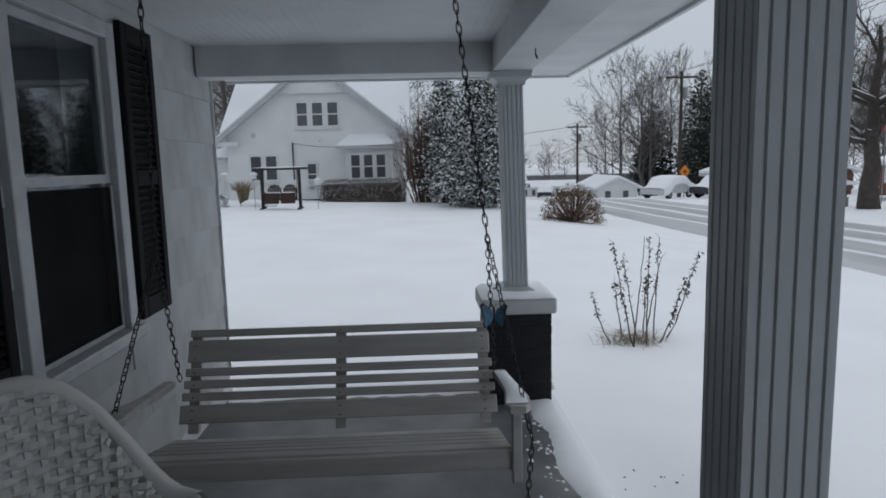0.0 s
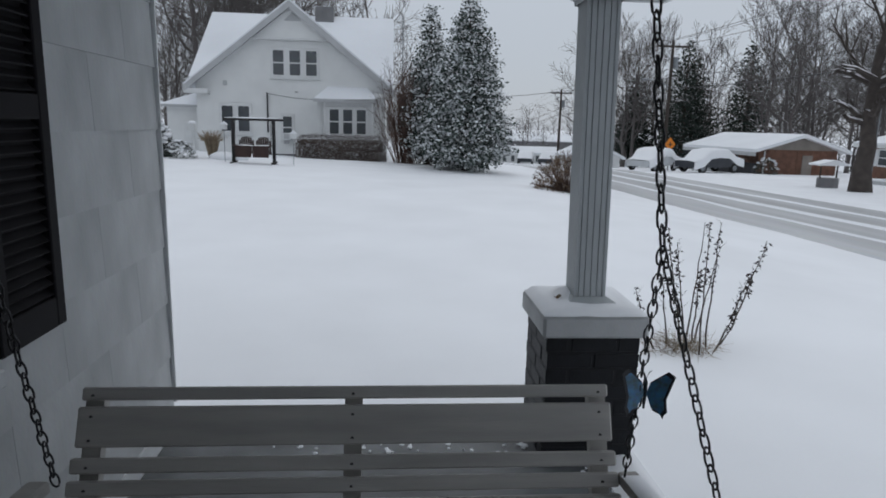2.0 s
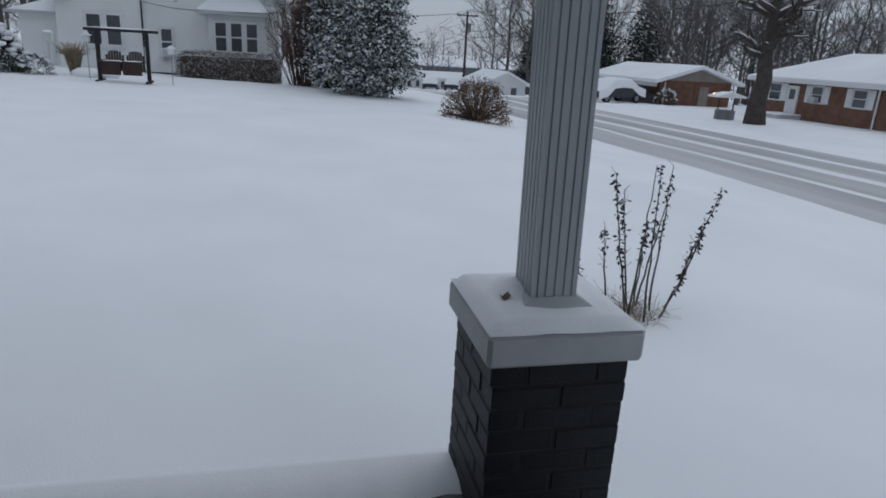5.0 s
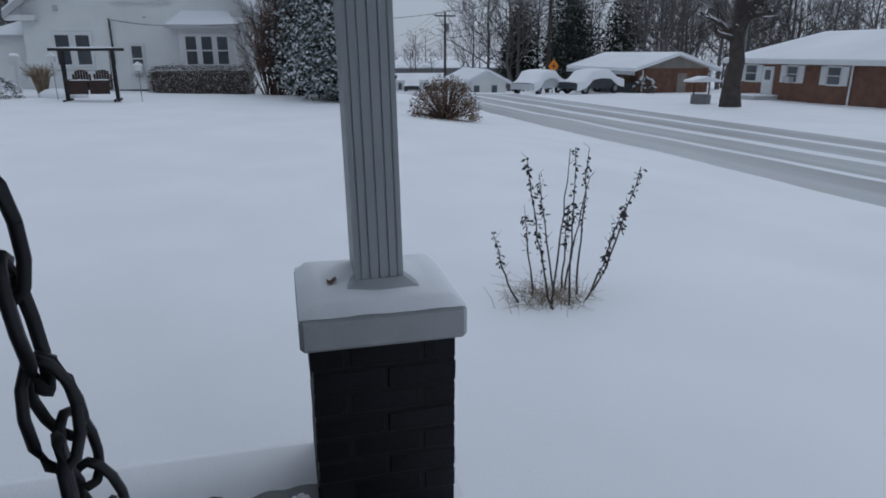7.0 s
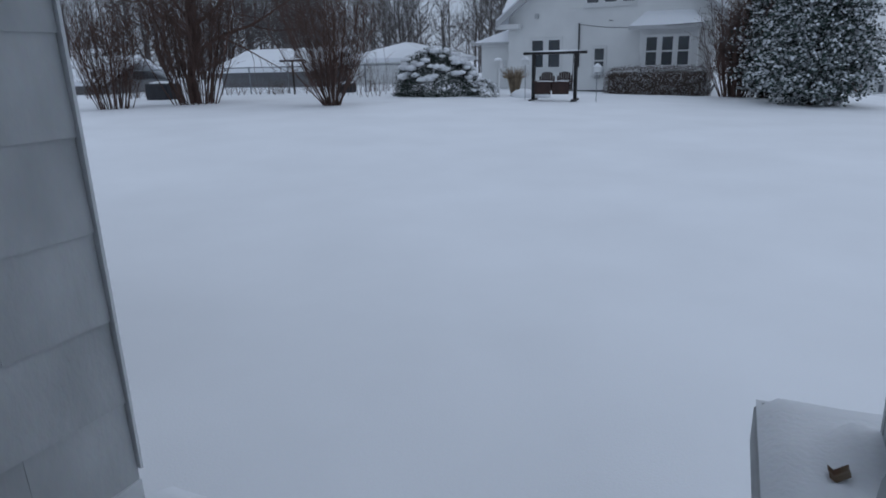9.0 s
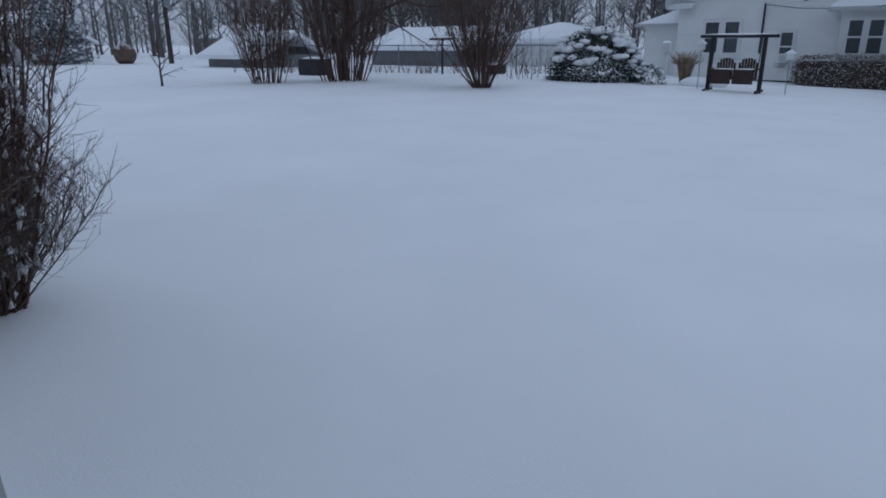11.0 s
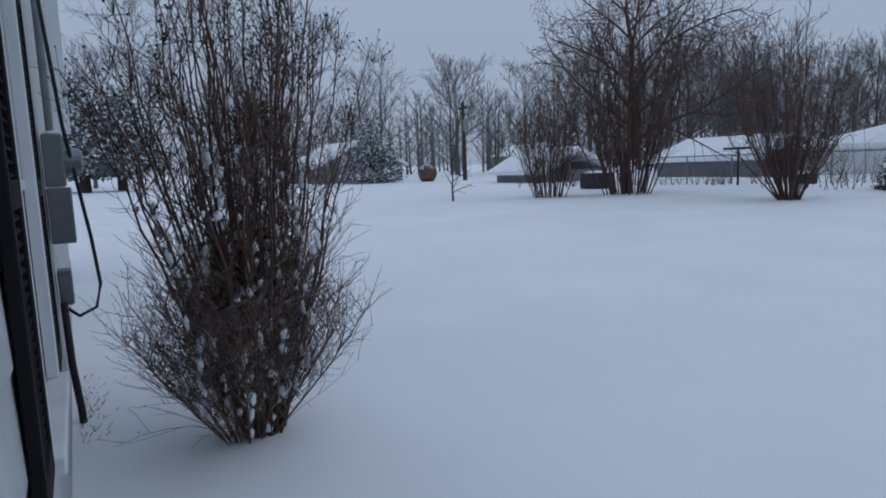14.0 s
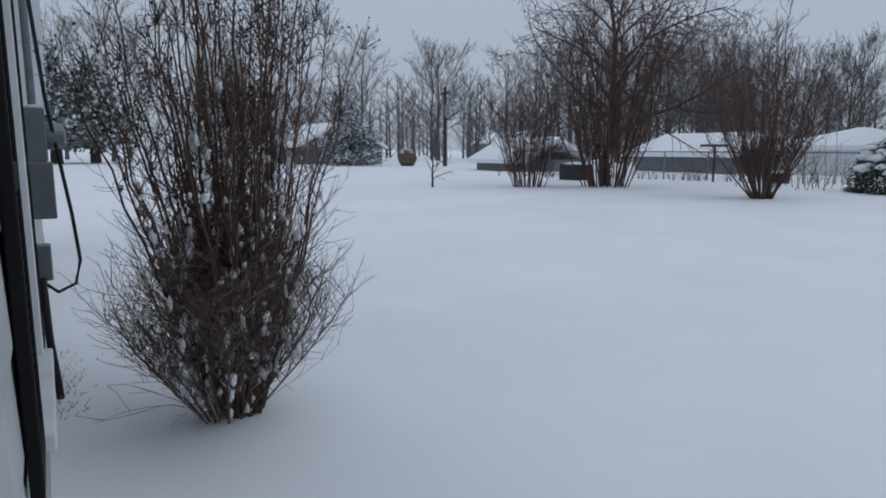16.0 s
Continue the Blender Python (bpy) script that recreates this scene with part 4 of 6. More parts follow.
def bare_tree(name, label, at, h, r0, seed, material, trunk_share=0.28, limbs=8, kids=(6, 5, 3), depth=3, spread=0.65, up=0.2, min_r=0.01, group="", lean=0.0):
    t = thing(name, label, "tree", (at[0], at[1], at[2]), group)
    R = random.Random(seed)
    trunk, crown = Shape(), Shape()
    pts = [Vector((0, 0, -0.3))]
    n = 8
    for i in range(n):
        pts.append(Vector((R.gauss(0, 0.02) * h * 0.3 + lean * i / n, R.gauss(0, 0.02) * h * 0.3, h * 0.8 * (i + 1) / n)))
    rad = [r0 * 1.25] + [r0 * (1 - 0.85 * (i + 1) / n) for i in range(n)]
    trunk.tube(pts, rad, 10, False)
    for k in range(limbs):
        s = trunk_share + (0.98 - trunk_share) * (k + 0.5 * R.random()) / limbs
        i = min(n - 1, int(s * n))
        q = pts[i].lerp(pts[i + 1], s * n - i)
        a = k * 2.4 + R.uniform(-0.4, 0.4)
        d = Vector((math.cos(a), math.sin(a), 0.35 + 0.9 * s))
        branch(crown, q, d, h * (0.46 - 0.22 * s) * R.uniform(0.85, 1.2), max(min_r * 2, rad[i] * 0.5), depth - 1, R, spread, up, kids, 0.3, 6, 0.13, (5, 4, 3), 0.2, 0.55, min_r)
    part("trunk", trunk, material, t, smooth=True)
    part("crown", crown, material, t)
    return t


def vase_shrub(name, label, at, h, w, stems, seed, material, r0=0.02, min_r=0.004, group="", base=0.2, snow=0, heads=0, twigs=14, twig_len=0.18, bulge=0.5, split=1, crossing=0.05):
    """A many-stemmed shrub: stems leave a narrow foot, curve upright, and carry side twigs with finer twigs."""
    t = thing(name, label, "shrub", at, group)
    R = random.Random(seed)
    lumps, tips = Shape(), Shape()
    packs = [Shape() for _ in range(split)]
    for k in range(stems):
        a = k * 2.399 + R.uniform(-.3, .3)
        rr = math.sqrt((k + 0.5) / stems)
        g = packs[k % split]
        out = w * 0.5 * rr * R.uniform(0.75, 1.12)
        hh = h * (1 - 0.30 * rr * rr) * R.uniform(0.66, 1.0)
        n = 10
        pts = []
        jx, jy = R.gauss(0, crossing), R.gauss(0, crossing)
        for i in range(n + 1):
            s = i / n
            o = base * rr + (out - base * rr) * (s ** 1.0 * (1 - bulge) + bulge * math.sin(s * math.pi * 0.5))
            wob = 0.022 * h * s
            pts.append(Vector((o * math.cos(a) + jx * h * s + R.gauss(0, wob * 0.3), o * math.sin(a) + jy * h * s + R.gauss(0, wob * 0.3), -0.05 + hh * s)))
        rad = [r0 * R.uniform(0.7, 1.1) * (1 - 0.82 * i / n) + min_r * 0.4 for i in range(n + 1)]
        g.tube(pts, rad, 4, False)
        for j in range(twigs):
            s = R.uniform(0.16, 0.97)
            i = min(n - 1, int(s * n))
            q = pts[i].lerp(pts[i + 1], s * n - i)
            b = R.uniform(0, 6.283)
            d = Vector((math.cos(b) * 0.6, math.sin(b) * 0.6, R.uniform(0.35, 1.1)))
            L = twig_len * h * R.uniform(0.45, 1.15) * (1.1 - 0.5 * s)
            branch(g, q, d, L, max(min_r, rad[i] * 0.45), 1, R, 0.55, 0.12, (3,), 0.3, 4, 0.16, (3, 3), 0.25, 0.5, min_r * 0.7)
        for _ in range(snow):
            c = pts[R.randint(1, 6)]
            q = R.uniform(0.007, 0.026)
            lumps.blob((c.x + R.gauss(0, .02), c.y + R.gauss(0, .02), c.z + R.uniform(0, .2)), (q * R.uniform(.6, 1.3), q * R.uniform(.6, 1.2), q * R.uniform(.8, 2.4)), R, 6, 0.5)
        for _ in range(heads):
            c = pts[-1] + Vector((R.gauss(0, .05), R.gauss(0, .05), R.gauss(-0.05, .07)))
            tips.tube([pts[-1] - Vector((0, 0, 0.12)), c], 0.0016, 3, False)
            tips.blob(c, R.uniform(0.004, 0.008), R, 5, 0.3)
    for g in packs:
        part("stemwork", g, material, t)["kind"] = "stuff"
    if snow:
        part("caught_snow", lumps, SNOW, t, "clumps of snow caught in the twigs", True)["kind"] = "stuff"
    if heads:
        part("seed_head_spray", tips, LEAFBLACK, t, "dry dark seed heads")["kind"] = "stuff"
    return t


def on(x, y, dz=0.0):
    return (x, y, ground_z(x, y) + dz)


def clump(g, c, size, R, count, flat=0.5, length=1.0):
    """Short leaf blades round a point."""
    for _ in range(count):
        q = Vector(c) + Vector((R.gauss(0, size), R.gauss(0, size), R.gauss(0, size * flat)))
        d = Vector((R.gauss(0, 1), R.gauss(0, 1), R.gauss(0.1, 0.5))).normalized() * size * length * R.uniform(0.6, 1.2)
        w = d.cross(Vector((R.gauss(0, 1), R.gauss(0, 1), R.gauss(0, 1)))).normalized() * size * 0.35 * length
        b = len(g.v)
        g.v += [tuple(q - d * 0.5), tuple(q + w), tuple(q + d * 0.5), tuple(q - w)]
        g.f.append((b, b + 1, b + 2, b + 3))


def conifer(name, label, at, h, w, seed, material, tiers=26, belly=0.3, blades=26, size=0.12, group="", spire=1.0, lift=0.0):
    """A trunk, drooping boughs and thousands of needle sprays in an uneven cone."""
    t = thing(name, label, "tree", at, group)
    R = random.Random(seed)
    part("trunk", Shape().tube([(0, 0, -0.2), (0, 0, h * 0.5), (0, 0, h * 0.97)], [w * 0.06, w * 0.035, 0.01], 8), BARK, t)
    boughs, needles = Shape(), Shape()
    for k in range(tiers):
        s = (k + 0.5) / tiers
        z = lift + (h - lift) * (0.02 + 0.97 * s)
        prof = min(1.0, (s + 0.12) / belly) * (1 - s) ** (0.75 * spire) * 1.12
        n = max(4, int(15 * prof) + 3)
        for j in range(n):
            a = 2 * math.pi * (j + R.random()) / n + k
            rr = w * 0.5 * prof * R.uniform(0.72, 1.12)
            tip = Vector((rr * math.cos(a), rr * math.sin(a), z - 0.12 * rr + R.gauss(0, .05 * h / tiers * 4)))
            boughs.tube([(0, 0, z + 0.05 * rr), tip * 0.5 + Vector((0, 0, z * 0.5 + 0.03 * rr)), tip], [0.02, 0.012, 0.004], 3, False)
            m = max(2, int(rr / (size * 1.3)))
            for i in range(m):
                u = 0.35 + 0.65 * (i + R.random()) / m
                c = Vector((tip.x * u, tip.y * u, z + (tip.z - z) * u))
                clump(needles, c, size, R, blades // 3, 0.55)
    part("bough_wood", boughs, BARK, t)["kind"] = "stuff"
    part("needles", needles, material, t)
    return t


def leafy_mound(name, label, at, size, seed, material, count, blade, category="bush", snow_lumps=0, twiggy=0, group=""):
    """A rounded bush: twigs inside, leaves thick towards its uneven skin."""
    t = thing(name, label, category, at, group)
    R = random.Random(seed)
    sx, sy, sz = size
    lv, tw, sn = Shape(), Shape(), Shape()
    for k in range(count):
        a, u = R.uniform(0, 6.283), R.uniform(-0.15, 1.0)
        rad = R.uniform(0.78, 1.03) * (1 + 0.12 * noise.noise((math.cos(a) * 2 + seed, math.sin(a) * 2, u * 3)))
        cz = max(0.02, u)
        ring = math.sqrt(max(0.02, 1 - u * u)) if u > 0 else 1.0
        c = (sx * rad * ring * math.cos(a), sy * rad * ring * math.sin(a), sz * rad * cz)
        clump(lv, c, blade, R, 4, 0.7)
    for k in range(twiggy):
        a, u = R.uniform(0, 6.283), R.uniform(0.15, 1.0)
        ring = math.sqrt(max(0.02, 1 - u * u))
        e = Vector((sx * 1.12 * ring * math.cos(a), sy * 1.12 * ring * math.sin(a), sz * 1.1 * u))
        tw.tube([(e.x * 0.15, e.y * 0.15, 0), e * 0.6 + Vector((R.gauss(0, .05), R.gauss(0, .05), 0)), e], [0.015, 0.009, 0.003], 3, False)
    for k in range(snow_lumps):
        a, u = R.uniform(0, 6.283), R.uniform(0.30, 1.0)
        ring = math.sqrt(max(0.02, 1 - u * u))
        rad = R.uniform(0.95, 1.05)
        s = R.uniform(0.05, 0.12) * min(sx, sz)
        sn.blob((sx * rad * ring * math.cos(a), sy * rad * ring * math.sin(a), sz * rad * u + s * 0.3), (s * 1.25, s * 1.25, s * 0.6), R, 7, 0.3)
    part("foliage", lv, material, t)
    if twiggy:
        part("twig_wood", tw, TWIG, t)["kind"] = "stuff"
    if snow_lumps:
        part("lying_snow", sn, SNOW, t, "pads of snow on the foliage", True)["kind"] = "stuff"
    return t


# the many-stemmed shrub at the house corner
vase_shrub("crape_myrtle", "bare brown many-stemmed shrub with snow caught low down", on(-5.19, 1.60), 3.35, 1.3, 66, 3, TWIG_NEAR, 0.0108, 0.0027, base=0.10, snow=7, heads=14, twigs=27, twig_len=0.14, bulge=0.12, split=4, crossing=0.05)
vase_shrub("undergrowth_shrub", "low spray of thin snowy twigs round a taller shrub", on(-5.19, 1.50), 1.35, 1.3, 50, 8, TWIG_SNOW, 0.006, 0.0025, base=0.10, snow=6, twigs=30, twig_len=0.38, bulge=0.2, split=3, crossing=0.1)

# shrubs across the lawn
vase_shrub("tall_shrub", "bare brown shrub fanning up from a narrow foot in snow", on(-10.86, 15.58), 4.8, 3.5, 44, 21, TWIG, 0.02, 0.006, "shrubs along the lawn", 0.22, twigs=24, twig_len=0.19, split=3, bulge=0.75)
vase_shrub("tall_shrub", "tall thicket of bare brown stems below a tree", on(-16.2, 15.75), 6.4, 4.2, 44, 22, TWIG, 0.028, 0.007, "shrubs along the lawn", 0.7, twigs=22, twig_len=0.18, split=3, bulge=0.6)
vase_shrub("tall_shrub", "bare brown shrub with a broad foot in the snow", on(-17.4, 13.6), 3.9, 2.6, 40, 23, TWIG, 0.018, 0.006, "shrubs along the lawn", 0.5, twigs=22, twig_len=0.20, split=3, bulge=0.6)
bare_tree("spreading_tree", "wide bare tree with arching branches above a thicket", on(-16.7, 16.3), 9.4, 0.15, 24, TWIG, 0.20, 22, (13, 9, 4), 3, 0.8, 0.05, 0.009)
bare_tree("sapling", "small bare sapling standing alone in the snow", on(-18.82, 10.94), 1.7, 0.035, 25, BARK, 0.15, 9, (3, 2), 2, 0.6, 0.1, 0.008)
vase_shrub("twiggy_shrub", "tall bare twiggy shrub against the white house", on(-0.05, 24.6), 4.7, 2.4, 56, 26, TWIG, 0.018, 0.008, "", 0.5, twigs=22, twig_len=0.2, split=2, bulge=0.6)
conifer("cedar_tree", "dense evergreen laden with snow beside the white house", on(2.1, 21.6), 6.15, 3.35, 31, CEDAR, 34, 0.26, 30, 0.12, "evergreens by the white house", 0.72)
conifer("cedar_tree", "slender evergreen laden with snow behind a broader one", on(0.85, 24.2), 6.3, 2.5, 32, CEDAR, 28, 0.3, 27, 0.12, "evergreens by the white house", 0.8)
leafy_mound("brown_bush", "round bush holding dead brown leaves by the street", on(4.34, 15.6), (0.93, 0.9, 1.10), 33, BROWNLEAF, 1300, 0.05, twiggy=160)
leafy_mound("snowy_yew", "broad dark evergreen bush heaped with snow", on(-9.72, 20.6), (1.5, 1.25, 1.55), 34, PINE, 3600, 0.065, snow_lumps=95)
leafy_mound("snowy_bushlet", "small dark bush crusted with snow", on(-7.86, 20.2), (0.5, 0.45, 0.6), 35, PINE, 400, 0.04, snow_lumps=60)
hedge = thing("hedge", "clipped brown hedge dusted with snow under the bay window", "hedge", on(-2.82, 25.4, -0.16))
R = random.Random(36)
lv = Shape()
for k in range(3600):
    f = R.random()
    x, y, z = R.uniform(-1.85, 1.85), R.uniform(-0.55, 0.55), R.uniform(0.05, 1.18)
    if f < 0.55:
        y = -0.55 + abs(R.gauss(0, 0.05))
    elif f < 0.85:
        z = 1.18 - abs(R.gauss(0, 0.05))
    else:
        x = 1.85 * R.choice((-1, 1))
    e = max(0, abs(x) - 1.5) / 0.35
    z *= 1 - 0.22 * e * e
    if z > 0.85:
        y *= 1 - 0.35 * (z - 0.85) / 0.33
    clump(lv, (x, y, z + 0.04 * noise.noise((x * 2, y, z))), 0.045, R, 3, 0.8)
part("foliage", lv, HEDGE, hedge)
part("inner_wood", box(-1.75, 1.75, -0.45, 0.45, 0.0, 1.0, c=0.1), BARK, hedge)
tuftg = thing("ornamental_grass", "clump of dry straw-coloured grass in the snow", "grass", on(-7.0, 21.0))
gs = Shape()
for k in range(260):
    a, s = R.uniform(0, 6.28), R.uniform(0.1, 0.55)
    gs.tube([(0.1 * math.cos(a), 0.1 * math.sin(a), 0), (s * .5 * math.cos(a), s * .5 * math.sin(a), 0.6), (s * math.cos(a), s * math.sin(a), R.uniform(0.6, 1.0))], [0.012, 0.008, 0.004], 3, False)
part("blades", gs, STRAW, tuftg)
for x, y, w in ((-6.55, 20.6, 0.45), (-6.0, 20.9, 0.3)):
    hp = Shape().blob((0, 0, 0.08), (w, w * 0.8, 0.2), R, 12, 0.12)
    ob = tagged(part("snow_mound", hp, SNOW, smooth=True), "low mound of snow over garden plants", "snow", "garden mounds")
    ob.location = on(x, y)


# ---- the white house next door ----
def white_house():
    hs = thing("neighbour_house", "white gabled clapboard house with snow on its roof", "house")
    yf, x0, x1, xc = 27.4, -9.3, -1.0, -5.15
    zb, ze, zp = -0.75, 3.0, 6.3
    # clapboards of the front wall, one by one
    def clap(z0, z1, a, b, y, mat_):
        sh = Shape()
        sh.v = [(a, y, z0), (b, y, z0), (a, y, z1), (b, y, z1), (a, y - 0.025, z0), (b, y - 0.025, z0), (a, y - 0.006, z1), (b, y - 0.006, z1)]
        sh.f = [(0, 2, 3, 1), (4, 5, 7, 6), (0, 1, 5, 4), (2, 6, 7, 3), (0, 4, 6, 2), (1, 3, 7, 5)]
        return sh
    wall = part("wall", Shape().prism([(x0, -0.05), (x1, -0.05), (x1, ze), (xc, zp), (x0, ze)], yf, yf + 8.2), SIDING_N, hs)
    z = -0.05
    while z < 6.2:
        a, b = x0, x1
        if z + 0.15 > ze:
            k = (zp - z - 0.16) / (zp - ze)
            a, b = xc - (xc - x0) * k, xc + (x1 - xc) * k
        if b - a > 0.3:
            part("clapboard", clap(z, z + 0.15, a, b, yf, SIDING_N), SIDING_N, wall)
        z += 0.15
    part("foundation", box(x0 + 0.02, x1 - 0.02, yf - 0.01, yf + 8.2, zb - 0.3, -0.05), DARKBASE, hs)
    # cross gable roof: a front gable, and a main roof behind it with its ridge along the street side
    t = 0.16
    sl = (zp - ze) / (xc - x0)
    ex = 0.45
    for sgn in (-1, 1):
        xe = xc + sgn * ((xc - x0) + ex)
        zed = ze - sl * ex
        rf = Shape().prism([(xc, zp + 0.02), (xc, zp + 0.30), (xe, zed + 0.28), (xe, zed + 0.02)], yf - 0.42, yf + 5.0)
        part("roof", rf, SNOW_FAR, hs, "roof slope under snow")
        rk = Shape().prism([(xc, zp - 0.10), (xc, zp + 0.20), (xe, zed + 0.19), (xe, zed - 0.08)], yf - 0.47, yf - 0.425)
        part("rake_board", rk, GREYTRIM, hs, "grey-white rake board")
        part("eave_return", box(*sorted((xe - sgn * 0.02, xe - sgn * 1.05)), yf - 0.40, yf - 0.03, zed - 0.12, zed + 0.08, c=0.02), TRIM_N, hs)
    mr = Shape()
    yr, zr = yf + 4.5, 6.45
    for (ya, za), (yb, zb2) in (((yf + 0.12, ze + 0.06), (yr, zr)), ((yf + 9.1, ze + 0.02), (yr, zr))):
        b0 = len(mr.v)
        for x in (x0 - 0.35, x1 + 0.35):
            mr.v += [(x, ya, za), (x, ya, za + 0.2), (x, yb, zb2 + 0.2), (x, yb, zb2)]
        mr.f += [(b0, b0 + 1, b0 + 2, b0 + 3), (b0 + 4, b0 + 7, b0 + 6, b0 + 5), (b0 + 1, b0 + 5, b0 + 6, b0 + 2), (b0, b0 + 3, b0 + 7, b0 + 4), (b0, b0 + 4, b0 + 5, b0 + 1)]
    part("main_roof", mr, SNOW_FAR, hs, "snow-covered main roof")
    part("gable_end", Shape().prism([(yf, ze), (yf + 8.2, ze), (yr, zr)], 0.0, 0.1, m=pose(x0, 0, 0, 0, 0, 90) @ Matrix.Scale(1, 4)), SIDING_N, hs)
    # panel in the gable peak
    gp = Shape().prism([(-6.75, 4.98), (-3.45, 4.98), (xc, 6.24)], yf - 0.16, yf - 0.03)
    part("gable_panel", gp, SIDING_N, hs)
    part("gable_band", box(-6.88, -3.32, yf - 0.22, yf - 0.03, 4.89, 5.0, c=0.02), TRIM_N, hs)
    part("gable_vent", Shape().prism([(-5.42, 5.70), (-4.66, 5.70), (-5.04, 6.06)], yf - 0.19, yf - 0.155), GREYTRIM, hs, "triangular grey louvred vent")
    part("chimney", box(-4.55, -3.65, yr - 0.45, yr + 0.45, 6.3, 7.05, c=0.02), GREYWALL, hs, "short dark chimney")
    part("roof_pipe", Shape().tube([(-6.6, yr - 0.9, 5.8), (-6.6, yr - 0.9, 6.22)], 0.11, 8), DARKBASE, hs)

    def win(a, b, z0, z1, y=yf, sashes=1, ac=False, gap=0.16):
        w = (b - a - gap * (sashes - 1)) / sashes
        wn_ = part("window", box(a - 0.08, b + 0.08, y - 0.055, y + 0.02, z0 - 0.08, z1 + 0.08, c=0.015), TRIM_N, hs)
        part("sill", box(a - 0.12, b + 0.12, y - 0.11, y - 0.03, z0 - 0.14, z0 - 0.078, c=0.01), TRIM_N, wn_)
        for k in range(sashes):
            xa = a + k * (w + gap)
            zm = (z0 + z1) / 2
            part("pane", box(xa + 0.03, xa + w - 0.03, y - 0.062, y - 0.056, z0 + 0.04, zm - 0.03), GLASS_FAR, wn_)
            part("pane", box(xa + 0.03, xa + w - 0.03, y - 0.062, y - 0.056, zm + 0.03, z1 - 0.04), GLASS_FAR, wn_)
            fr = Shape()
            for q in ((xa, xa + 0.03, z0, z1), (xa + w - 0.03, xa + w, z0, z1)):
                fr.box(q[0], q[1], y - 0.075, y - 0.05, q[2], q[3])
            for zz in (z0, zm - 0.025, z1 - 0.04):
                fr.box(xa + 0.03, xa + w - 0.03, y - 0.075, y - 0.05, zz, zz + 0.045)
            part("sash", fr, TRIM_N, wn_)
        return wn_

    win(-5.97, -4.01, 3.37, 4.51, sashes=3, gap=0.2)
    win(-8.26, -7.00, 0.88, 2.06, sashes=2, gap=0.18)
    win(-5.58, -5.14, 0.62, 1.66)
    bay = part("bay_window", box(-3.70, -1.52, yf - 0.55, yf, 0.25, 2.40, c=0.02), TRIM_N, hs)
    win(-3.46, -1.82, 0.88, 2.02, y=yf - 0.57, sashes=3, gap=0.14)
    br = Shape()
    br.v = [(-4.10, yf - 0.85, 2.42), (-1.32, yf - 0.85, 2.42), (-1.32, yf, 2.42), (-4.10, yf, 2.42), (-3.55, yf - 0.02, 2.98), (-1.80, yf - 0.02, 2.98), (-4.10, yf - 0.85, 2.32), (-1.32, yf - 0.85, 2.32), (-1.32, yf, 2.32), (-4.10, yf, 2.32)]
    br.f = [(0, 1, 5, 4), (1, 2, 5), (0, 4, 3), (3, 4, 5, 2), (6, 7, 1, 0), (7, 8, 2, 1), (9, 6, 0, 3), (6, 9, 8, 7)]
    part("bay_roof", br, SNOW_FAR, hs, "low hipped roof of the bay under snow")
    part("bay_fascia", box(-4.12, -1.30, yf - 0.875, yf - 0.852, 2.28, 2.42), GREYTRIM, hs)
    ac = part("air_conditioner", box(-5.52, -5.18, yf - 0.42, yf - 0.03, 0.58, 0.90, c=0.02), PAINT_TRIM, hs, "window air conditioner with snow on top")
    part("grille", box(-5.47, -5.23, yf - 0.428, yf - 0.415, 0.63, 0.85), GREYTRIM, ac)
    part("service_mast", Shape().tube([(-6.22, yf - 0.08, 0.9), (-6.22, yf - 0.08, 2.55), (-6.22, yf - 0.16, 2.62)], 0.035, 8), DARKBASE, hs)
    part("utility_meter", box(-5.52, -5.30, yf - 0.14, yf - 0.02, 0.42, 0.72, c=0.02), GREYTRIM, hs)
    part("wall_vent", box(-8.14, -7.96, yf - 0.08, yf - 0.02, 2.91, 3.11, c=0.015), GREYTRIM, hs)
    wire = Shape().tube([(-6.22, yf - 0.16, 2.6), (-5.0, yf - 0.4, 2.42), (-3.9, yf - 0.8, 2.36), (-1.3, yf - 0.95, 2.44)], 0.012, 4)
    part("service_wire", wire, WIRE, hs)
    # lean-to at the side
    lt = part("side_room", box(-10.95, -9.2, yf + 1.0, yf + 4.5, zb, 2.05), SIDING_N, hs)
    lr = Shape()
    lr.v = [(-11.3, yf + 0.7, 2.02), (-9.02, yf + 0.7, 2.02), (-9.02, yf + 4.8, 2.02), (-11.3, yf + 4.8, 2.02), (-9.5, yf + 1.9, 2.75), (-9.05, yf + 1.9, 2.75), (-9.05, yf + 4.0, 2.75), (-9.5, yf + 4.0, 2.75)]
    lr.f = [(0, 1, 5, 4), (1, 2, 6, 5), (2, 3, 7, 6), (3, 0, 4, 7), (4, 5, 6, 7), (3, 2, 1, 0)]
    part("roof", lr, SNOW_FAR, lt, "hipped roof of the side room under snow")
    part("trim", box(-11.32, -9.2, yf + 0.67, yf + 0.695, 1.92, 2.04), GREYTRIM, lt)
    part("door_panel", box(-10.2, -9.75, yf + 0.96, yf + 0.997, 0.3, 1.25, c=0.01), TRIM_N, lt)
    part("antenna", Shape().tube([(-0.2, yf + 3.2, 2.0), (-0.2, yf + 3.2, 6.6)], 0.03, 6), GALV, hs)
    return hs


white_house()


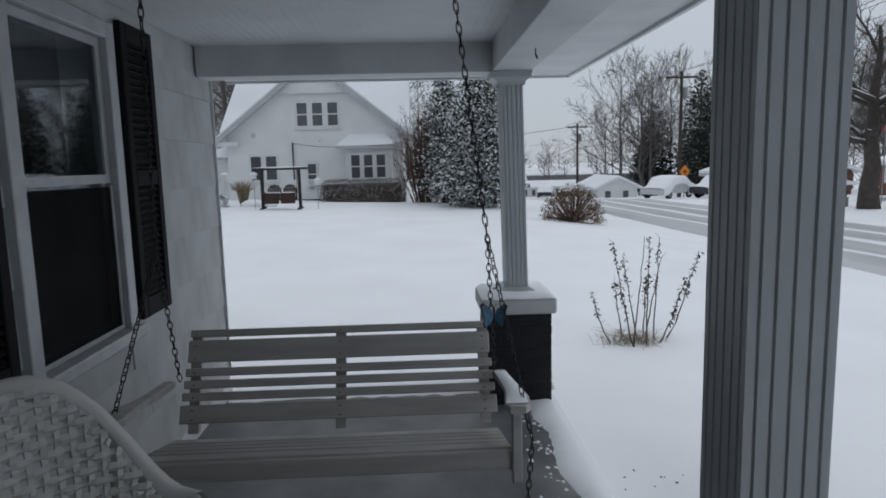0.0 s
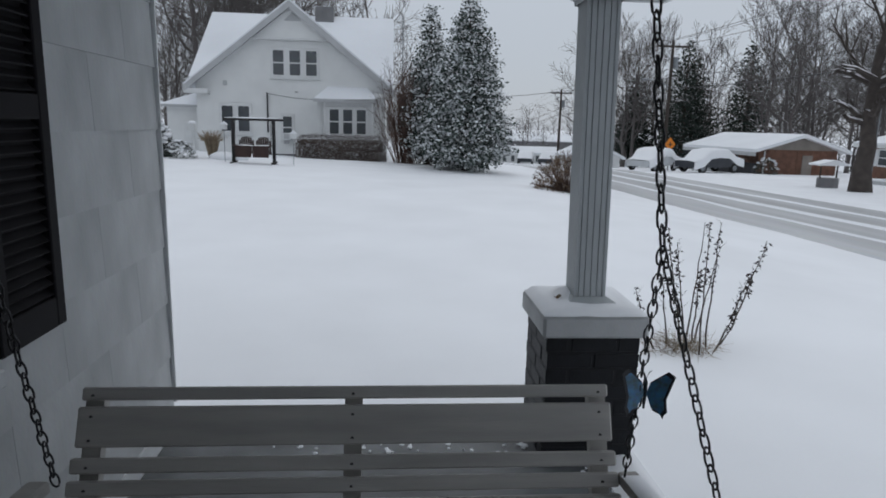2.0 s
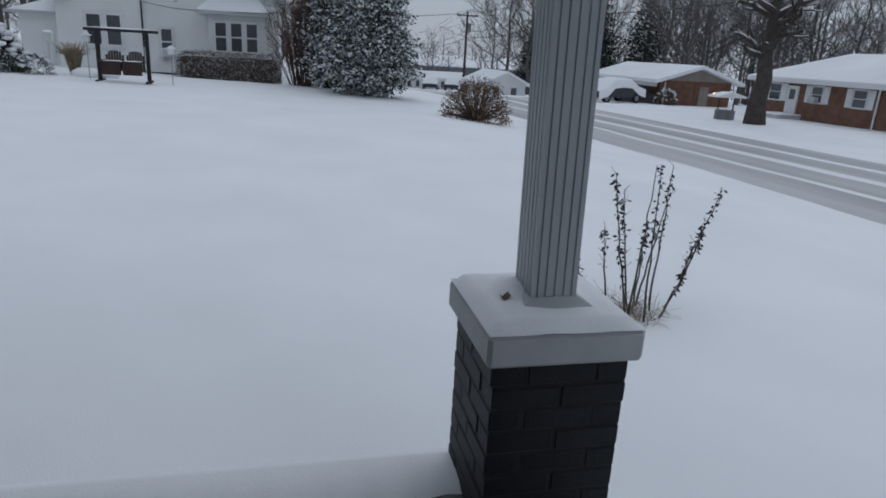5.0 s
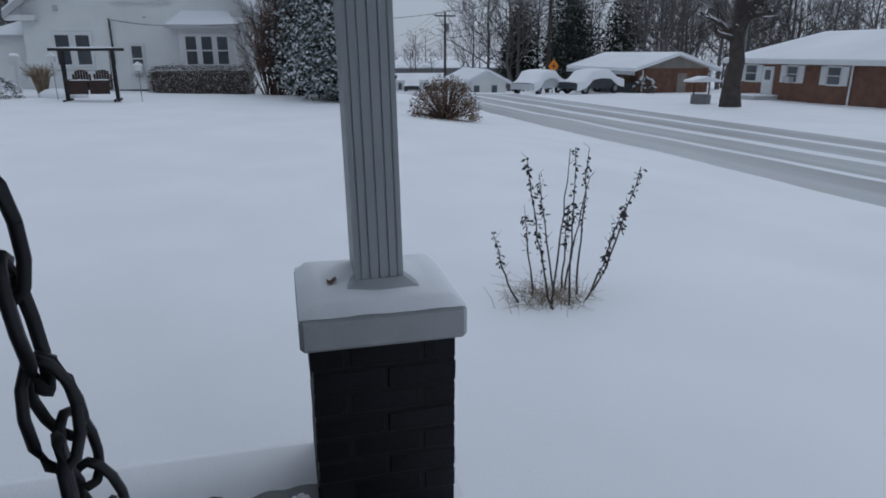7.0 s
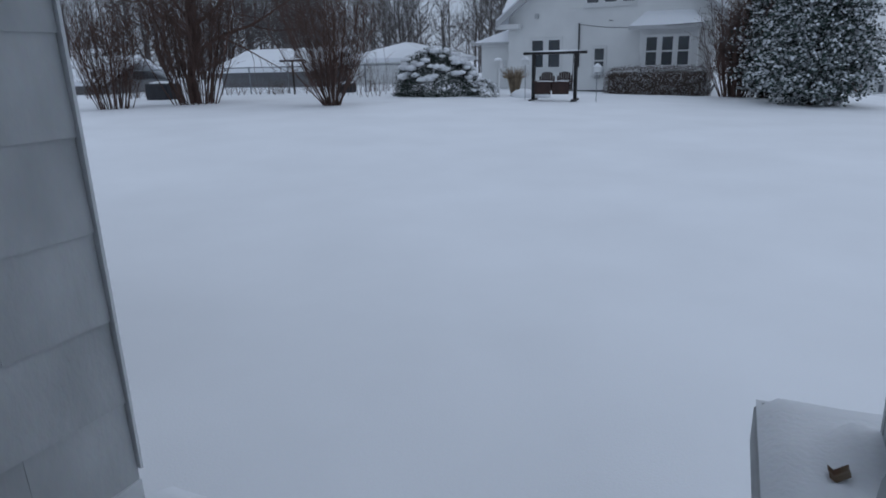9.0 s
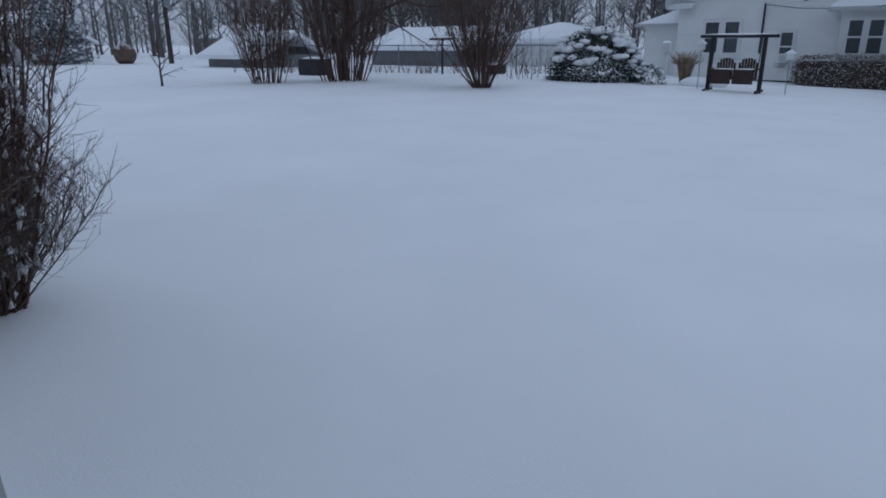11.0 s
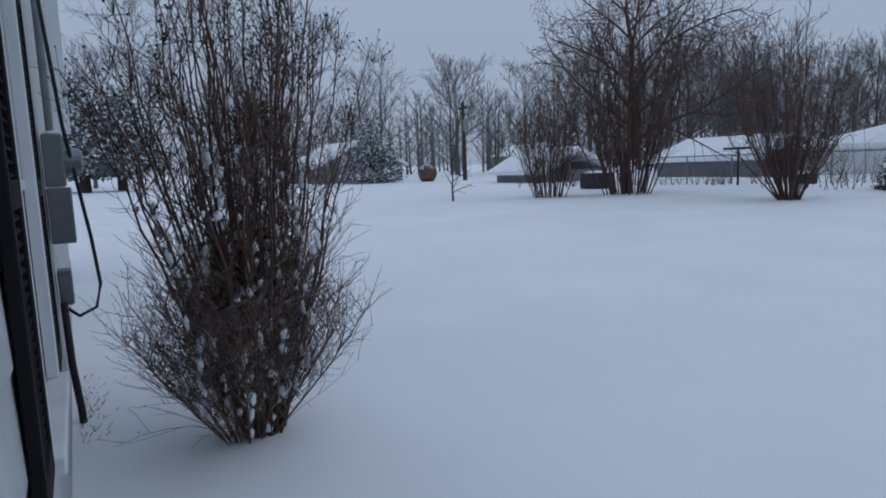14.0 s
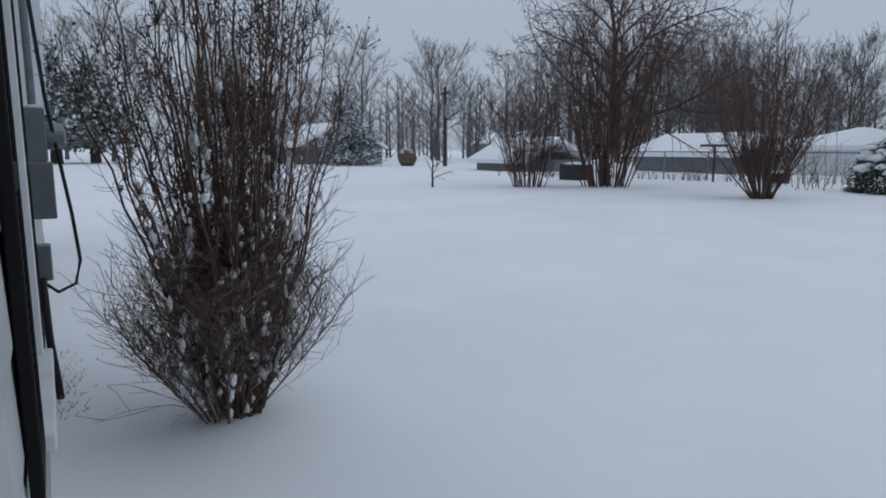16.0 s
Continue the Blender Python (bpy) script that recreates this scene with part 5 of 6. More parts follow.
# ---- garden swing with two seats ----
def garden_swing():
    sw_ = thing("garden_swing", "black timber swing frame with two red-brown seats, snow on top", "garden swing", on(-5.23, 19.45), "")
    for x in (-0.66, 0.66):
        part("post", box(x - 0.05, x + 0.05, -0.05, 0.05, -0.1, 1.45, c=0.01), BLACKWOOD, sw_)
        part("brace", box(x - 0.03, x + 0.03, -0.45, 0.45, 0.0, 0.07, c=0.01), BLACKWOOD, sw_)
    beam = part("beam", box(-0.98, 0.98, -0.07, 0.07, 1.40, 1.48, c=0.01), BLACKWOOD, sw_)
    part("snow", Shape().blob((0, 0, 1.485), (0.97, 0.075, 0.03), random.Random(4), 16, 0.04), SNOW, beam, "strip of snow", True)
    for sx in (-0.28, 0.28):
        seat = part("seat", box(sx - 0.26, sx + 0.26, -0.30, 0.20, 0.33, 0.40, c=0.01), REDWOOD, sw_)
        for k in range(7):
            u = k / 6 * 2 - 1
            h = 0.36 + 0.12 * math.sqrt(max(0, 1 - u * u))
            part("back_slat", box(sx + u * 0.215 - 0.03, sx + u * 0.215 + 0.03, 0.20, 0.225, 0.36, 0.40 + h, c=0.005), REDWOOD, seat)
        part("front_panel", box(sx - 0.26, sx + 0.26, -0.335, -0.305, 0.22, 0.60, c=0.01), REDWOOD, seat)
        part("snow", Shape().blob((sx, -0.1, 0.60), (0.27, 0.2, 0.02), random.Random(5), 10, 0.1), SNOW, seat)
    for x in (-0.585, 0.585):
        part("hanger", Shape().tube([(x, 0, 1.4), (x, -0.1, 0.62)], 0.012, 5), STEEL, sw_)
        part("arm", box(x - 0.04, x + 0.04, -0.35, 0.22, 0.58, 0.62, c=0.008), REDWOOD, sw_)
    return sw_


garden_swing()
for x, z in ((-6.25, 1.2), (-3.98, 0.95)):
    ln = thing("bird_feeder", "small white bird feeder hung beside the swing frame", "bird feeder", (x, 19.75, 0), "feeders")
    part("body", box(-0.09, 0.09, -0.07, 0.07, z - 0.1, z + 0.06, c=0.01), TRIM_N, ln)
    part("roof", Shape().prism([(-0.13, z + 0.06), (0.13, z + 0.06), (0, z + 0.16)], -0.11, 0.11), SNOW, ln)
    part("pole", Shape().tube([(0, 0, ground_z(x, 19.75) - 0.05), (0, 0, z - 0.1)], 0.012, 5), GALV, ln)
post = thing("bird_table", "white post with a small snow-topped bird house", "bird house", on(-8.0, 22.2))
part("post", Shape().tube([(0, 0, -0.1), (0, 0, 0.9)], 0.05, 8), TRIM_N, post)
part("house", box(-0.13, 0.13, -0.13, 0.13, 0.9, 1.15, c=0.01), TRIM_N, post)
part("snow", Shape().blob((0, 0, 1.18), (0.15, 0.15, 0.07), R, 8, 0.1), SNOW, post)


# ---- houses across the street and behind ----
def gable_roof(x0, x1, y0, y1, ze, zr, along="y", over=0.5, t=0.22):
    sh = Shape()
    if along == "y":
        xc = (x0 + x1) / 2
        k = (zr - ze) / ((x1 - x0) / 2)
        o = [(x0 - over, ze - k * over), (x0 - over, ze - k * over + t), (xc, zr + t), (x1 + over, ze - k * over + t), (x1 + over, ze - k * over), (xc, zr)]
        return sh.prism(o, y0 - over, y1 + over)
    yc = (y0 + y1) / 2
    k = (zr - ze) / ((y1 - y0) / 2)
    o = [(y0 - over, ze - k * over), (y0 - over, ze - k * over + t), (yc, zr + t), (y1 + over, ze - k * over + t), (y1 + over, ze - k * over), (yc, zr)]
    sh.prism(o, x0 - over, x1 + over)
    sh.v = [(v[1], v[0], v[2]) for v in sh.v]
    return sh


def hip_roof(x0, x1, y0, y1, ze, zr, inset, over=0.5, t=0.16):
    sh = Shape()
    a, b, c, d = x0 - over, x1 + over, y0 - over, y1 + over
    for z in (ze - 0.05, ze + t):
        sh.v += [(a, c, z), (b, c, z), (b, d, z), (a, d, z)]
    if (y1 - y0) > (x1 - x0):
        xc = (x0 + x1) / 2
        sh.v += [(xc, c + inset, zr), (xc, d - inset, zr)]
        sh.f = [(3, 2, 1, 0), (0, 1, 5, 4), (1, 2, 6, 5), (2, 3, 7, 6), (3, 0, 4, 7), (4, 5, 8), (5, 6, 9, 8), (6, 7, 9), (7, 4, 8, 9)]
    else:
        yc = (y0 + y1) / 2
        sh.v += [(a + inset, yc, zr), (b - inset, yc, zr)]
        sh.f = [(3, 2, 1, 0), (0, 1, 5, 4), (1, 2, 6, 5), (2, 3, 7, 6), (3, 0, 4, 7), (4, 5, 9, 8), (5, 6, 9), (6, 7, 8, 9), (7, 4, 8)]
    return sh


def window_x(parent, x, y0, y1, z0, z1, shutters=True):
    """A window in a wall that faces -x."""
    w = part("window", box(x - 0.06, x + 0.02, y0 - 0.08, y1 + 0.08, z0 - 0.08, z1 + 0.08, c=0.01), TRIM_N, parent)
    zm = (z0 + z1) / 2
    for a, b in ((z0, zm - 0.02), (zm + 0.02, z1)):
        part("pane", box(x - 0.07, x - 0.062, y0, y1, a, b), GLASS_FAR, w)
    if shutters:
        for s0 in (y0 - 0.46, y1 + 0.10):
            part("shutter", box(x - 0.07, x - 0.01, s0, s0 + 0.36, z0 - 0.06, z1 + 0.06, c=0.01), TRIM_N, w)
    return w


def brick_ranch():
    h = thing("brick_ranch_house", "low red-brown brick house with white shutters and a snowy roof", "house")
    x, y0, y1, ze = 25.2, 10.0, 31.0, 0.92
    part("wall", box(x, x + 8.5, y0, y1, -2.3, ze), BRICK_WALL, h)
    part("roof", hip_roof(x, x + 8.5, y0, y1, ze, 2.5, 2.0, 0.55), SNOW_FAR, h, "hipped roof under snow")
    part("fascia", box(x - 0.575, x - 0.555, y0 - 0.5, y1 + 0.5, ze - 0.10, ze + 0.1), TRIM_N, h)
    window_x(h, x, 29.3, 30.1, -0.08, 0.70)
    window_x(h, x, 26.4, 27.05, -0.03, 0.70)
    window_x(h, x, 23.75, 24.45, -0.05, 0.70)
    window_x(h, x, 18.6, 19.8, -0.10, 0.70)
    d = part("door", box(x - 0.07, x + 0.02, 28.0, 28.8, -0.72, 0.68, c=0.01), TRIM_N, h, "white front door")
    part("door_glass", box(x - 0.08, x - 0.072, 28.2, 28.6, 0.0, 0.5), GLASS_FAR, d)
    part("step", box(x - 1.5, x - 0.02, 27.5, 29.2, -2.2, -0.80, c=0.02), CAP, h)
    part("step_snow", box(x - 1.5, x - 0.02, 27.5, 29.2, -0.796, -0.73, c=0.03), SNOW, h)
    part("air_conditioner", box(x - 0.4, x - 0.08, 26.5, 26.95, -0.05, 0.22, c=0.02), GREYTRIM, h)
    part("downspout", Shape().tube([(x - 0.06, 23.1, ze), (x - 0.06, 23.1, -1.5)], 0.05, 6), TRIM_N, h)
    return h


def gable_ranch():
    h = thing("ranch_house", "low brick house with a tan gable, carport and snowy roof", "house")
    x0, x1, y0, y1, ze, zr = 23.25, 28.6, 38.2, 47.6, 0.38, 1.22
    part("wall", box(x0 + 2.6, x1, y0, y1, -3.4, ze), BRICK_WALL, h)
    part("end_wall", box(x0, x0 + 2.58, y0 + 0.01, y0 + 0.2, -3.4, ze), BRICK_WALL, h)
    part("gable", Shape().prism([(x0, ze), (x1, ze), ((x0 + x1) / 2, zr)], y0 - 0.03, y0 + 0.15), TAN, h, "tan boarded gable")
    part("roof", gable_roof(x0, x1, y0, y1, ze, zr, "y", 0.6), SNOW_FAR, h, "roof under snow")
    part("carport_floor", box(x0, x0 + 2.58, y0 + 0.25, y1, -3.4, -1.35), CAP, h)
    for y in (41.0, 43.6, 46.2, 48.8):
        part("carport_post", box(x0, x0 + 0.12, y, y + 0.12, -3.0, ze), DARKBASE, h)
    part("low_wall", box(x0, x0 + 0.2, y0 + 0.2, 44.0, -3.2, -0.55), DARKBASE, h)
    part("eave_board", box(x0 - 0.62, x0 - 0.6, y0 - 0.6, y1 + 0.6, ze - 0.42, ze - 0.20), GREYTRIM, h)
    part("door", box(26.2, 26.9, y0 - 0.05, y0 - 0.004, -1.25, 0.05, c=0.01), TAN, h)
    part("downspout", Shape().tube([(x0 + 0.3, y0 - 0.08, ze - 0.1), (x0 + 0.3, y0 - 0.08, -2.9)], 0.05, 6), TRIM_N, h)
    for x in (27.25,):
        l_ = part("porch_lamp", box(x - 0.06, x + 0.06, y0 - 0.14, y0 - 0.006, -0.42, -0.22, c=0.01), DARKBASE, h)
        part("bulb", Shape().blob((x, y0 - 0.18, -0.32), 0.075, random.Random(1), 8, 0.0), LAMPGLOW, l_, "glowing warm lamp")
    return h


def small_house(name, label, x0, x1, y0, y1, zb, ze, zr, wallm, along="y", wins=()):
    h = thing(name, label, "house")
    part("wall", box(x0, x1, y0, y1, zb, ze), wallm, h)
    if along == "y":
        part("gable", Shape().prism([(x0, ze), (x1, ze), ((x0 + x1) / 2, zr)], y0 + 0.003, y0 + 0.15), wallm, h)
    part("roof", hip_roof(x0, x1, y0, y1, ze, zr, 2.6, 0.4) if along == "hip" else gable_roof(x0, x1, y0, y1, ze, zr, along, 0.4), SNOW_FAR, h, "roof under snow")
    for a, b, z0, z1 in wins:
        w = part("window", box(a - 0.08, b + 0.08, y0 - 0.05, y0 + 0.02, z0 - 0.08, z1 + 0.08), TRIM_N, h)
        part("pane", box(a, b, y0 - 0.06, y0 - 0.052, z0, z1), GLASS_FAR, w)
    return h


brick_ranch()
gable_ranch()
small_house("white_cottage", "small white cottage with snow on its roof", 15.7, 19.2, 53.0, 60.0, -4.2, -1.0, -0.15, SIDING_N, "y", ((16.3, 16.8, -2.0, -1.3), (17.9, 18.4, -2.0, -1.3)))
small_house("white_cottage", "long white house with dark windows far down the street", 14.0, 22.5, 86.0, 93.0, -6.5, -2.2, -1.5, SIDING_N, "x", tuple((14.5 + 1.15 * k, 14.95 + 1.15 * k, -3.3, -2.5) for k in range(7)))
small_house("far_building", "long low building with a snowy roof in the distance", 22, 62, 150, 165, -9.0, -1.9, -0.4, GREYWALL, "x")
small_house("far_building", "low red-walled building with a snowy roof in the distance", 13.0, 20.0, 118, 124, -8.0, -1.9, -0.5, BRICK_WALL, "x")
small_house("garage", "low grey garage with snow on its roof", -27.0, -20.9, 29.0, 35.0, -1.6, 1.05, 2.0, GREYWALL, "x")
small_house("garage", "low pale garage with a rounded heap of snow on its roof", -19.8, -14.9, 31.0, 36.5, -1.6, 1.35, 2.35, SIDING_N, "hip")
small_house("garage", "low grey shed with snow on its roof behind a thicket", -32.5, -28.0, 22.0, 26.0, -1.4, 0.75, 1.75, GREYWALL, "x")
small_house("far_house", "grey house with a snowy roof beyond the field", -57.0, -49.0, 17.0, 24.0, -1.5, 1.5, 3.2, GREYWALL, "x")
small_house("far_house", "low tan house beyond the field", -92.0, -80.0, 62.0, 70.0, -1.5, 2.3, 3.9, TAN, "x")


# ---- fence, clothes post, bits in the back yard ----
def fence():
    f = thing("chain_link_fence", "grey chain-link fence with a top rail across the back yard", "fence")
    a, b = Vector((-24.5, 18.6, 0)), Vector((-11.6, 25.2, 0))
    n = 9
    for i in range(n + 1):
        p = a.lerp(b, i / n)
        z = ground_z(p.x, p.y)
        part("post", Shape().tube([(p.x, p.y, z - 0.1), (p.x, p.y, z + 1.12)], 0.03, 6), GALV, f)
    part("top_rail", Shape().tube([(a.x, a.y, ground_z(a.x, a.y) + 1.1), (b.x, b.y, ground_z(b.x, b.y) + 1.1)], 0.028, 6), GALV, f)
    mesh = Shape()
    d = (b - a)
    m = int(d.length / 0.14)
    for i in range(m):
        for s in (0, 1):
            u0, u1 = i / m, min(1, (i + 8) / m)
            p, q = a.lerp(b, u0 if not s else u1), a.lerp(b, u1 if not s else u0)
            mesh.tube([(p.x, p.y, -0.06), (q.x, q.y, 1.04)], 0.004, 3, False)
    part("wire_mesh", mesh, GALV, f)["kind"] = "stuff"
    return f


fence()
tp = thing("clothes_post", "dark steel T-shaped clothes-line post in the snow", "clothes post", on(-16.46, 21.43, -0.4))
part("upright", Shape().tube([(0, 0, -0.2), (0, 0, 1.75)], 0.04, 8), POLEWOOD, tp)
part("crossbar", box(-0.6, 0.6, -0.05, 0.05, 1.68, 1.76, c=0.01), POLEWOOD, tp)
sp = thing("yard_post", "dark wooden post beside the thicket", "post", on(-18.0, 17.6))
part("upright", Shape().tube([(0, 0, -0.2), (0.05, 0, 2.6)], 0.06, 8), POLEWOOD, sp)
for k, (x, y, s, lab) in enumerate(((-20.2, 18.2, 0.55, "dark snow-capped dog kennel by the fence"), (-14.9, 22.9, 0.33, "dark tub half sunk in snow by the fence"))):
    bx = thing("kennel" if k == 0 else "garden_tub", lab, "kennel" if k == 0 else "tub", on(x, y))
    part("body", box(-s, s, -s * 0.7, s * 0.7, -0.1, s * 1.1, c=0.05), DARKBASE, bx)
    part("snow_cap", Shape().blob((0, 0, s * 1.12), (s, s * 0.7, 0.07), R, 10, 0.1), SNOW, bx)
weeds = Shape()
for k in range(60):
    u = R.random()
    x, y = -24.5 + 12.9 * u + R.gauss(0, .3), 18.4 + 6.6 * u - abs(R.gauss(0.3, .4))
    z = ground_z(x, y)
    for j in range(9):
        a = R.uniform(0, 6.28)
        s = R.uniform(0.1, 0.5)
        weeds.tube([(x, y, z), (x + s * .5 * math.cos(a), y + s * .5 * math.sin(a), z + R.uniform(.2, .5)), (x + s * math.cos(a), y + s * math.sin(a), z + R.uniform(.2, .7))], [0.006, 0.004, 0.002], 3, False)
tagged(part("fence_weeds", weeds, TWIG_SNOW), "dry snow-dusted weeds along the fence", "weeds", kind="stuff")
brushwood = Shape()
for k in range(26):
    x, y = R.uniform(-14.5, -11.6), R.uniform(19.6, 22.6)
    branch(brushwood, on(x, y), (R.gauss(0, .4), R.gauss(0, .4), 1), R.uniform(0.8, 1.9), 0.014, 1, R, 0.6, 0.1, (6,), 0.2, 5, 0.15, (3, 3), 0.2, 0.5, 0.005)
tagged(part("brushwood", brushwood, TWIG_SNOW), "low snow-dusted brushwood beside the evergreen bush", "brushwood", kind="stuff")


# ---- utility poles, wires, sign ----
def utility_pole(at, h, label, arm=1.2, lamp=False):
    p = thing("utility_pole", label, "utility pole", at, "utility poles")
    part("pole", Shape().tube([(0, 0, -0.5), (0, 0, h)], [0.17, 0.11], 8), POLEWOOD, p)
    part("crossarm", box(-arm, arm, -0.06, 0.06, h - 0.5, h - 0.36), POLEWOOD, p)
    for x in (-arm + 0.1, -0.45, 0.45, arm - 0.1):
        part("insulator", Shape().tube([(x, 0, h - 0.36), (x, 0, h - 0.2)], 0.05, 6), GALV, p)
    part("transformer", Shape().tube([(0.3, 0, h - 2.0), (0.3, 0, h - 1.2)], 0.2, 8), GALV, p)
    if lamp:
        a = part("lamp_arm", Shape().tube([(0, 0, h - 3.3), (-1.0, -0.4, h - 2.9), (-2.0, -0.8, h - 2.85)], 0.04, 6), GALV, p)
        part("lamp_head", Shape().blob((-2.2, -0.9, h - 2.87), (0.35, 0.2, 0.1), random.Random(3), 8, 0), GALV, a)
    return p


P2, P1, P0 = Vector((19.7, 45.0, -1.7)), Vector((18.3, 71.0, -2.9)), Vector((18.5, -12.0, -0.6))
utility_pole(P2, 9.6, "tall dark utility pole with a crossarm and street lamp", lamp=True)
utility_pole(P1, 8.6, "dark utility pole with a crossarm far down the street")
utility_pole(P0, 11.0, "dark utility pole beside the street")
utility_pole((-39.9, 24.4, -0.1), 5.6, "thin dark utility pole beyond the field", 0.5)


def wire(a, b, sag, r=0.018):
    a, b = Vector(a), Vector(b)
    pts = [a.lerp(b, i / 14) - Vector((0, 0, sag * 4 * (i / 14) * (1 - i / 14))) for i in range(15)]
    tagged(part("overhead_wire", Shape().tube(pts, r, 4), WIRE), "thin black overhead wire along the street", "wire", "overhead wires")


for dx, dz, r in ((-1.1, -0.2, 0.014), (0.0, 0.0, 0.014), (1.1, -0.2, 0.014), (0.0, -2.6, 0.022), (0.0, -3.4, 0.03)):
    h2, h1, h0 = P2 + Vector((dx, 0, 9.6 + dz)), P1 + Vector((dx, 0, 8.6 + dz * 0.8)), P0 + Vector((dx, 0, 11 + dz))
    wire(h2, h0, 1.2, r)
    wire(h2, h1, 0.5, r)
    wire(h1, h1 + Vector((6, 60, -1)), 0.5, r)
wire(P2 + Vector((0, 0, 7.6)), (-5.0, 27.3, 2.7), 1.0, 0.014)
wire((P2.x, P2.y, 6.0), (26.0, 38.0, 1.4), 0.4, 0.012)
sign = thing("road_sign", "orange diamond warning sign on a post", "road sign", (19.5, 43.6, -2.5))
part("post", Shape().tube([(0, 0, -0.3), (0, 0, 3.2)], 0.04, 6), GALV, sign)
pl = part("plate", box(-0.36, 0.36, -0.012, 0.012, -0.36, 0.36, c=0.004), ORANGE, sign)
pl.matrix_local = pose(0, -0.06, 2.95, 0, 45, 20)
for k in (-1, 1):
    bar = part("bar", box(-0.20, 0.20, -0.022, -0.014, -0.04, 0.04), DARKBASE, pl)
    bar.matrix_local = pose(0, 0, 0, 0, 45 * k, 0)


# ---- cars, well, bits ----
def car(at, turn, body, label, snowy=True):
    c = thing("parked_car", label, "car", at, "parked cars")
    prof = [(-2.1, 0.35), (-2.1, 0.72), (-1.25, 0.88), (-0.65, 1.36), (0.75, 1.40), (1.45, 0.98), (2.1, 0.86), (2.15, 0.40)]
    part("body", Shape().prism(prof, -0.82, 0.82), body, c)
    part("side_glass", Shape().prism([(-1.05, 0.92), (-0.6, 1.28), (0.7, 1.32), (1.2, 0.98)], -0.83, 0.83), GLASS_FAR, c)
    if snowy:
        sn = Shape().grid([[(x, y * 0.88, z + 0.12 * (1 - (abs(y)) ** 6) - (0.46 if abs(y) == 1 else 0)) for x, z in ((-2.12, 0.66), (-1.3, 0.88), (-0.75, 1.36), (0.0, 1.44), (0.8, 1.40), (1.5, 0.98), (2.12, 0.84))] for y in (-1, -0.97, -0.8, -0.3, 0.3, 0.8, 0.97, 1)])
        part("snow", sn, SNOW, c, "thick blanket of snow", True)
    for x in (-1.35, 1.35):
        for y in (-0.84, 0.70):
            w = part("wheel", Shape().tube([(x, y, 0.33), (x, y + 0.14, 0.33)], 0.33, 14), RUBBER, c)
            part("rim", Shape().tube([(x, y - 0.01, 0.33), (x, y + 0.15, 0.33)], 0.18, 10), GALV, w)
    c.matrix_world = pose(*at, 0, 0, turn)
    return c


car((19.6, 37.6, ground_z(19.6, 37.6)), 20, CARPAINT, "dark car under a thick blanket of snow")
car((16.5, 39.0, ground_z(16.5, 39)), 40, WHITEPAINT, "pale van-like car under snow by the street")
car((14.8, 72.0, ground_z(14.8, 72)), 75, CARPAINT, "dark car under snow far down the street")
car((17.2, 70.0, ground_z(17.2, 70)), 60, CARPAINT, "dark car under snow near a cottage")
well = thing("wishing_well", "small garden well with a snow-covered roof", "garden well", on(19.4, 25.8))
part("basin", Shape().tube([(0, 0, -0.2), (0, 0, 0.42)], 0.45, 12), GREYWALL, well)
for x in (-0.4, 0.4):
    part("post", Shape().tube([(x, 0, 0.4), (x, 0, 1.05)], 0.035, 6), POLEWOOD, well)
part("roof", Shape().prism([(-0.75, 1.0), (0.75, 1.0), (0.75, 1.08), (0, 1.26), (-0.75, 1.08)], -0.4, 0.4), SNOW, well)
leafy_mound("clipped_bush", "round dark bush with snow on top", on(23.2, 37.2), (0.75, 0.7, 1.0), 51, PINE, 260, 0.08, snow_lumps=40)
cloth = Shape().grid([[(22.4 + 0.05 * i, 27.0 + 0.16 * i, 2.55 + 0.12 * j - 0.05 * i) for i in range(6)] for j in range(4)])
flag = thing("porch_flag", "faded red flag hanging in the distance", "flag")
part("cloth", cloth, REDCLOTH, flag)
part("staff", Shape().tube([(22.35, 26.9, -1.6), (22.35, 26.9, 3.1)], 0.025, 6), GALV, flag)

# ---- the yard tree across the street ----
yard = bare_tree("yard_tree", "thick-trunked bare tree with lopped limbs holding snow", on(19.15, 23.3), 9.6, 0.42, 61, BARK_SNOW, 0.48, 6, (8, 6, 3), 3, 0.6, 0.2, 0.014)
RS = random.Random(62)
for k in range(11):
    a, z = k * 2.4, RS.uniform(2.8, 4.6)
    d = Vector((math.cos(a), math.sin(a), RS.uniform(0.1, 0.6)))
    stub = Shape()
    branch(stub, (0, 0, z), d, RS.uniform(1.0, 2.0), 0.17, 1, RS, 0.6, 0.25, (5,), 0.45, 6, 0.2, (7, 4), 0.4, 0.6, 0.03)
    part("lopped_limb", stub, BARK_SNOW, yard, "stubby lopped limb with snow on top")

# ---- woods ----
templates = []
for k, (limbs, spread) in enumerate(((12, 0.62), (14, 0.7), (11, 0.55), (13, 0.65))):
    t = bare_tree("bare_tree", "bare winter tree dusted with snow and greyed for haze at the edge of the woods", (0, 0, -60), 10.0, 0.12, 70 + k, WOODS, 0.2, limbs, (9, 6, 4), 3, spread, 0.2, 0.011, "trees of the woods")
    templates.append(t)
RW = random.Random(80)
spots = []


def scatter(n, x0, x1, y0, y1, h0, h1):
    for _ in range(n):
        spots.append((RW.uniform(x0, x1), RW.uniform(y0, y1), RW.uniform(h0, h1)))


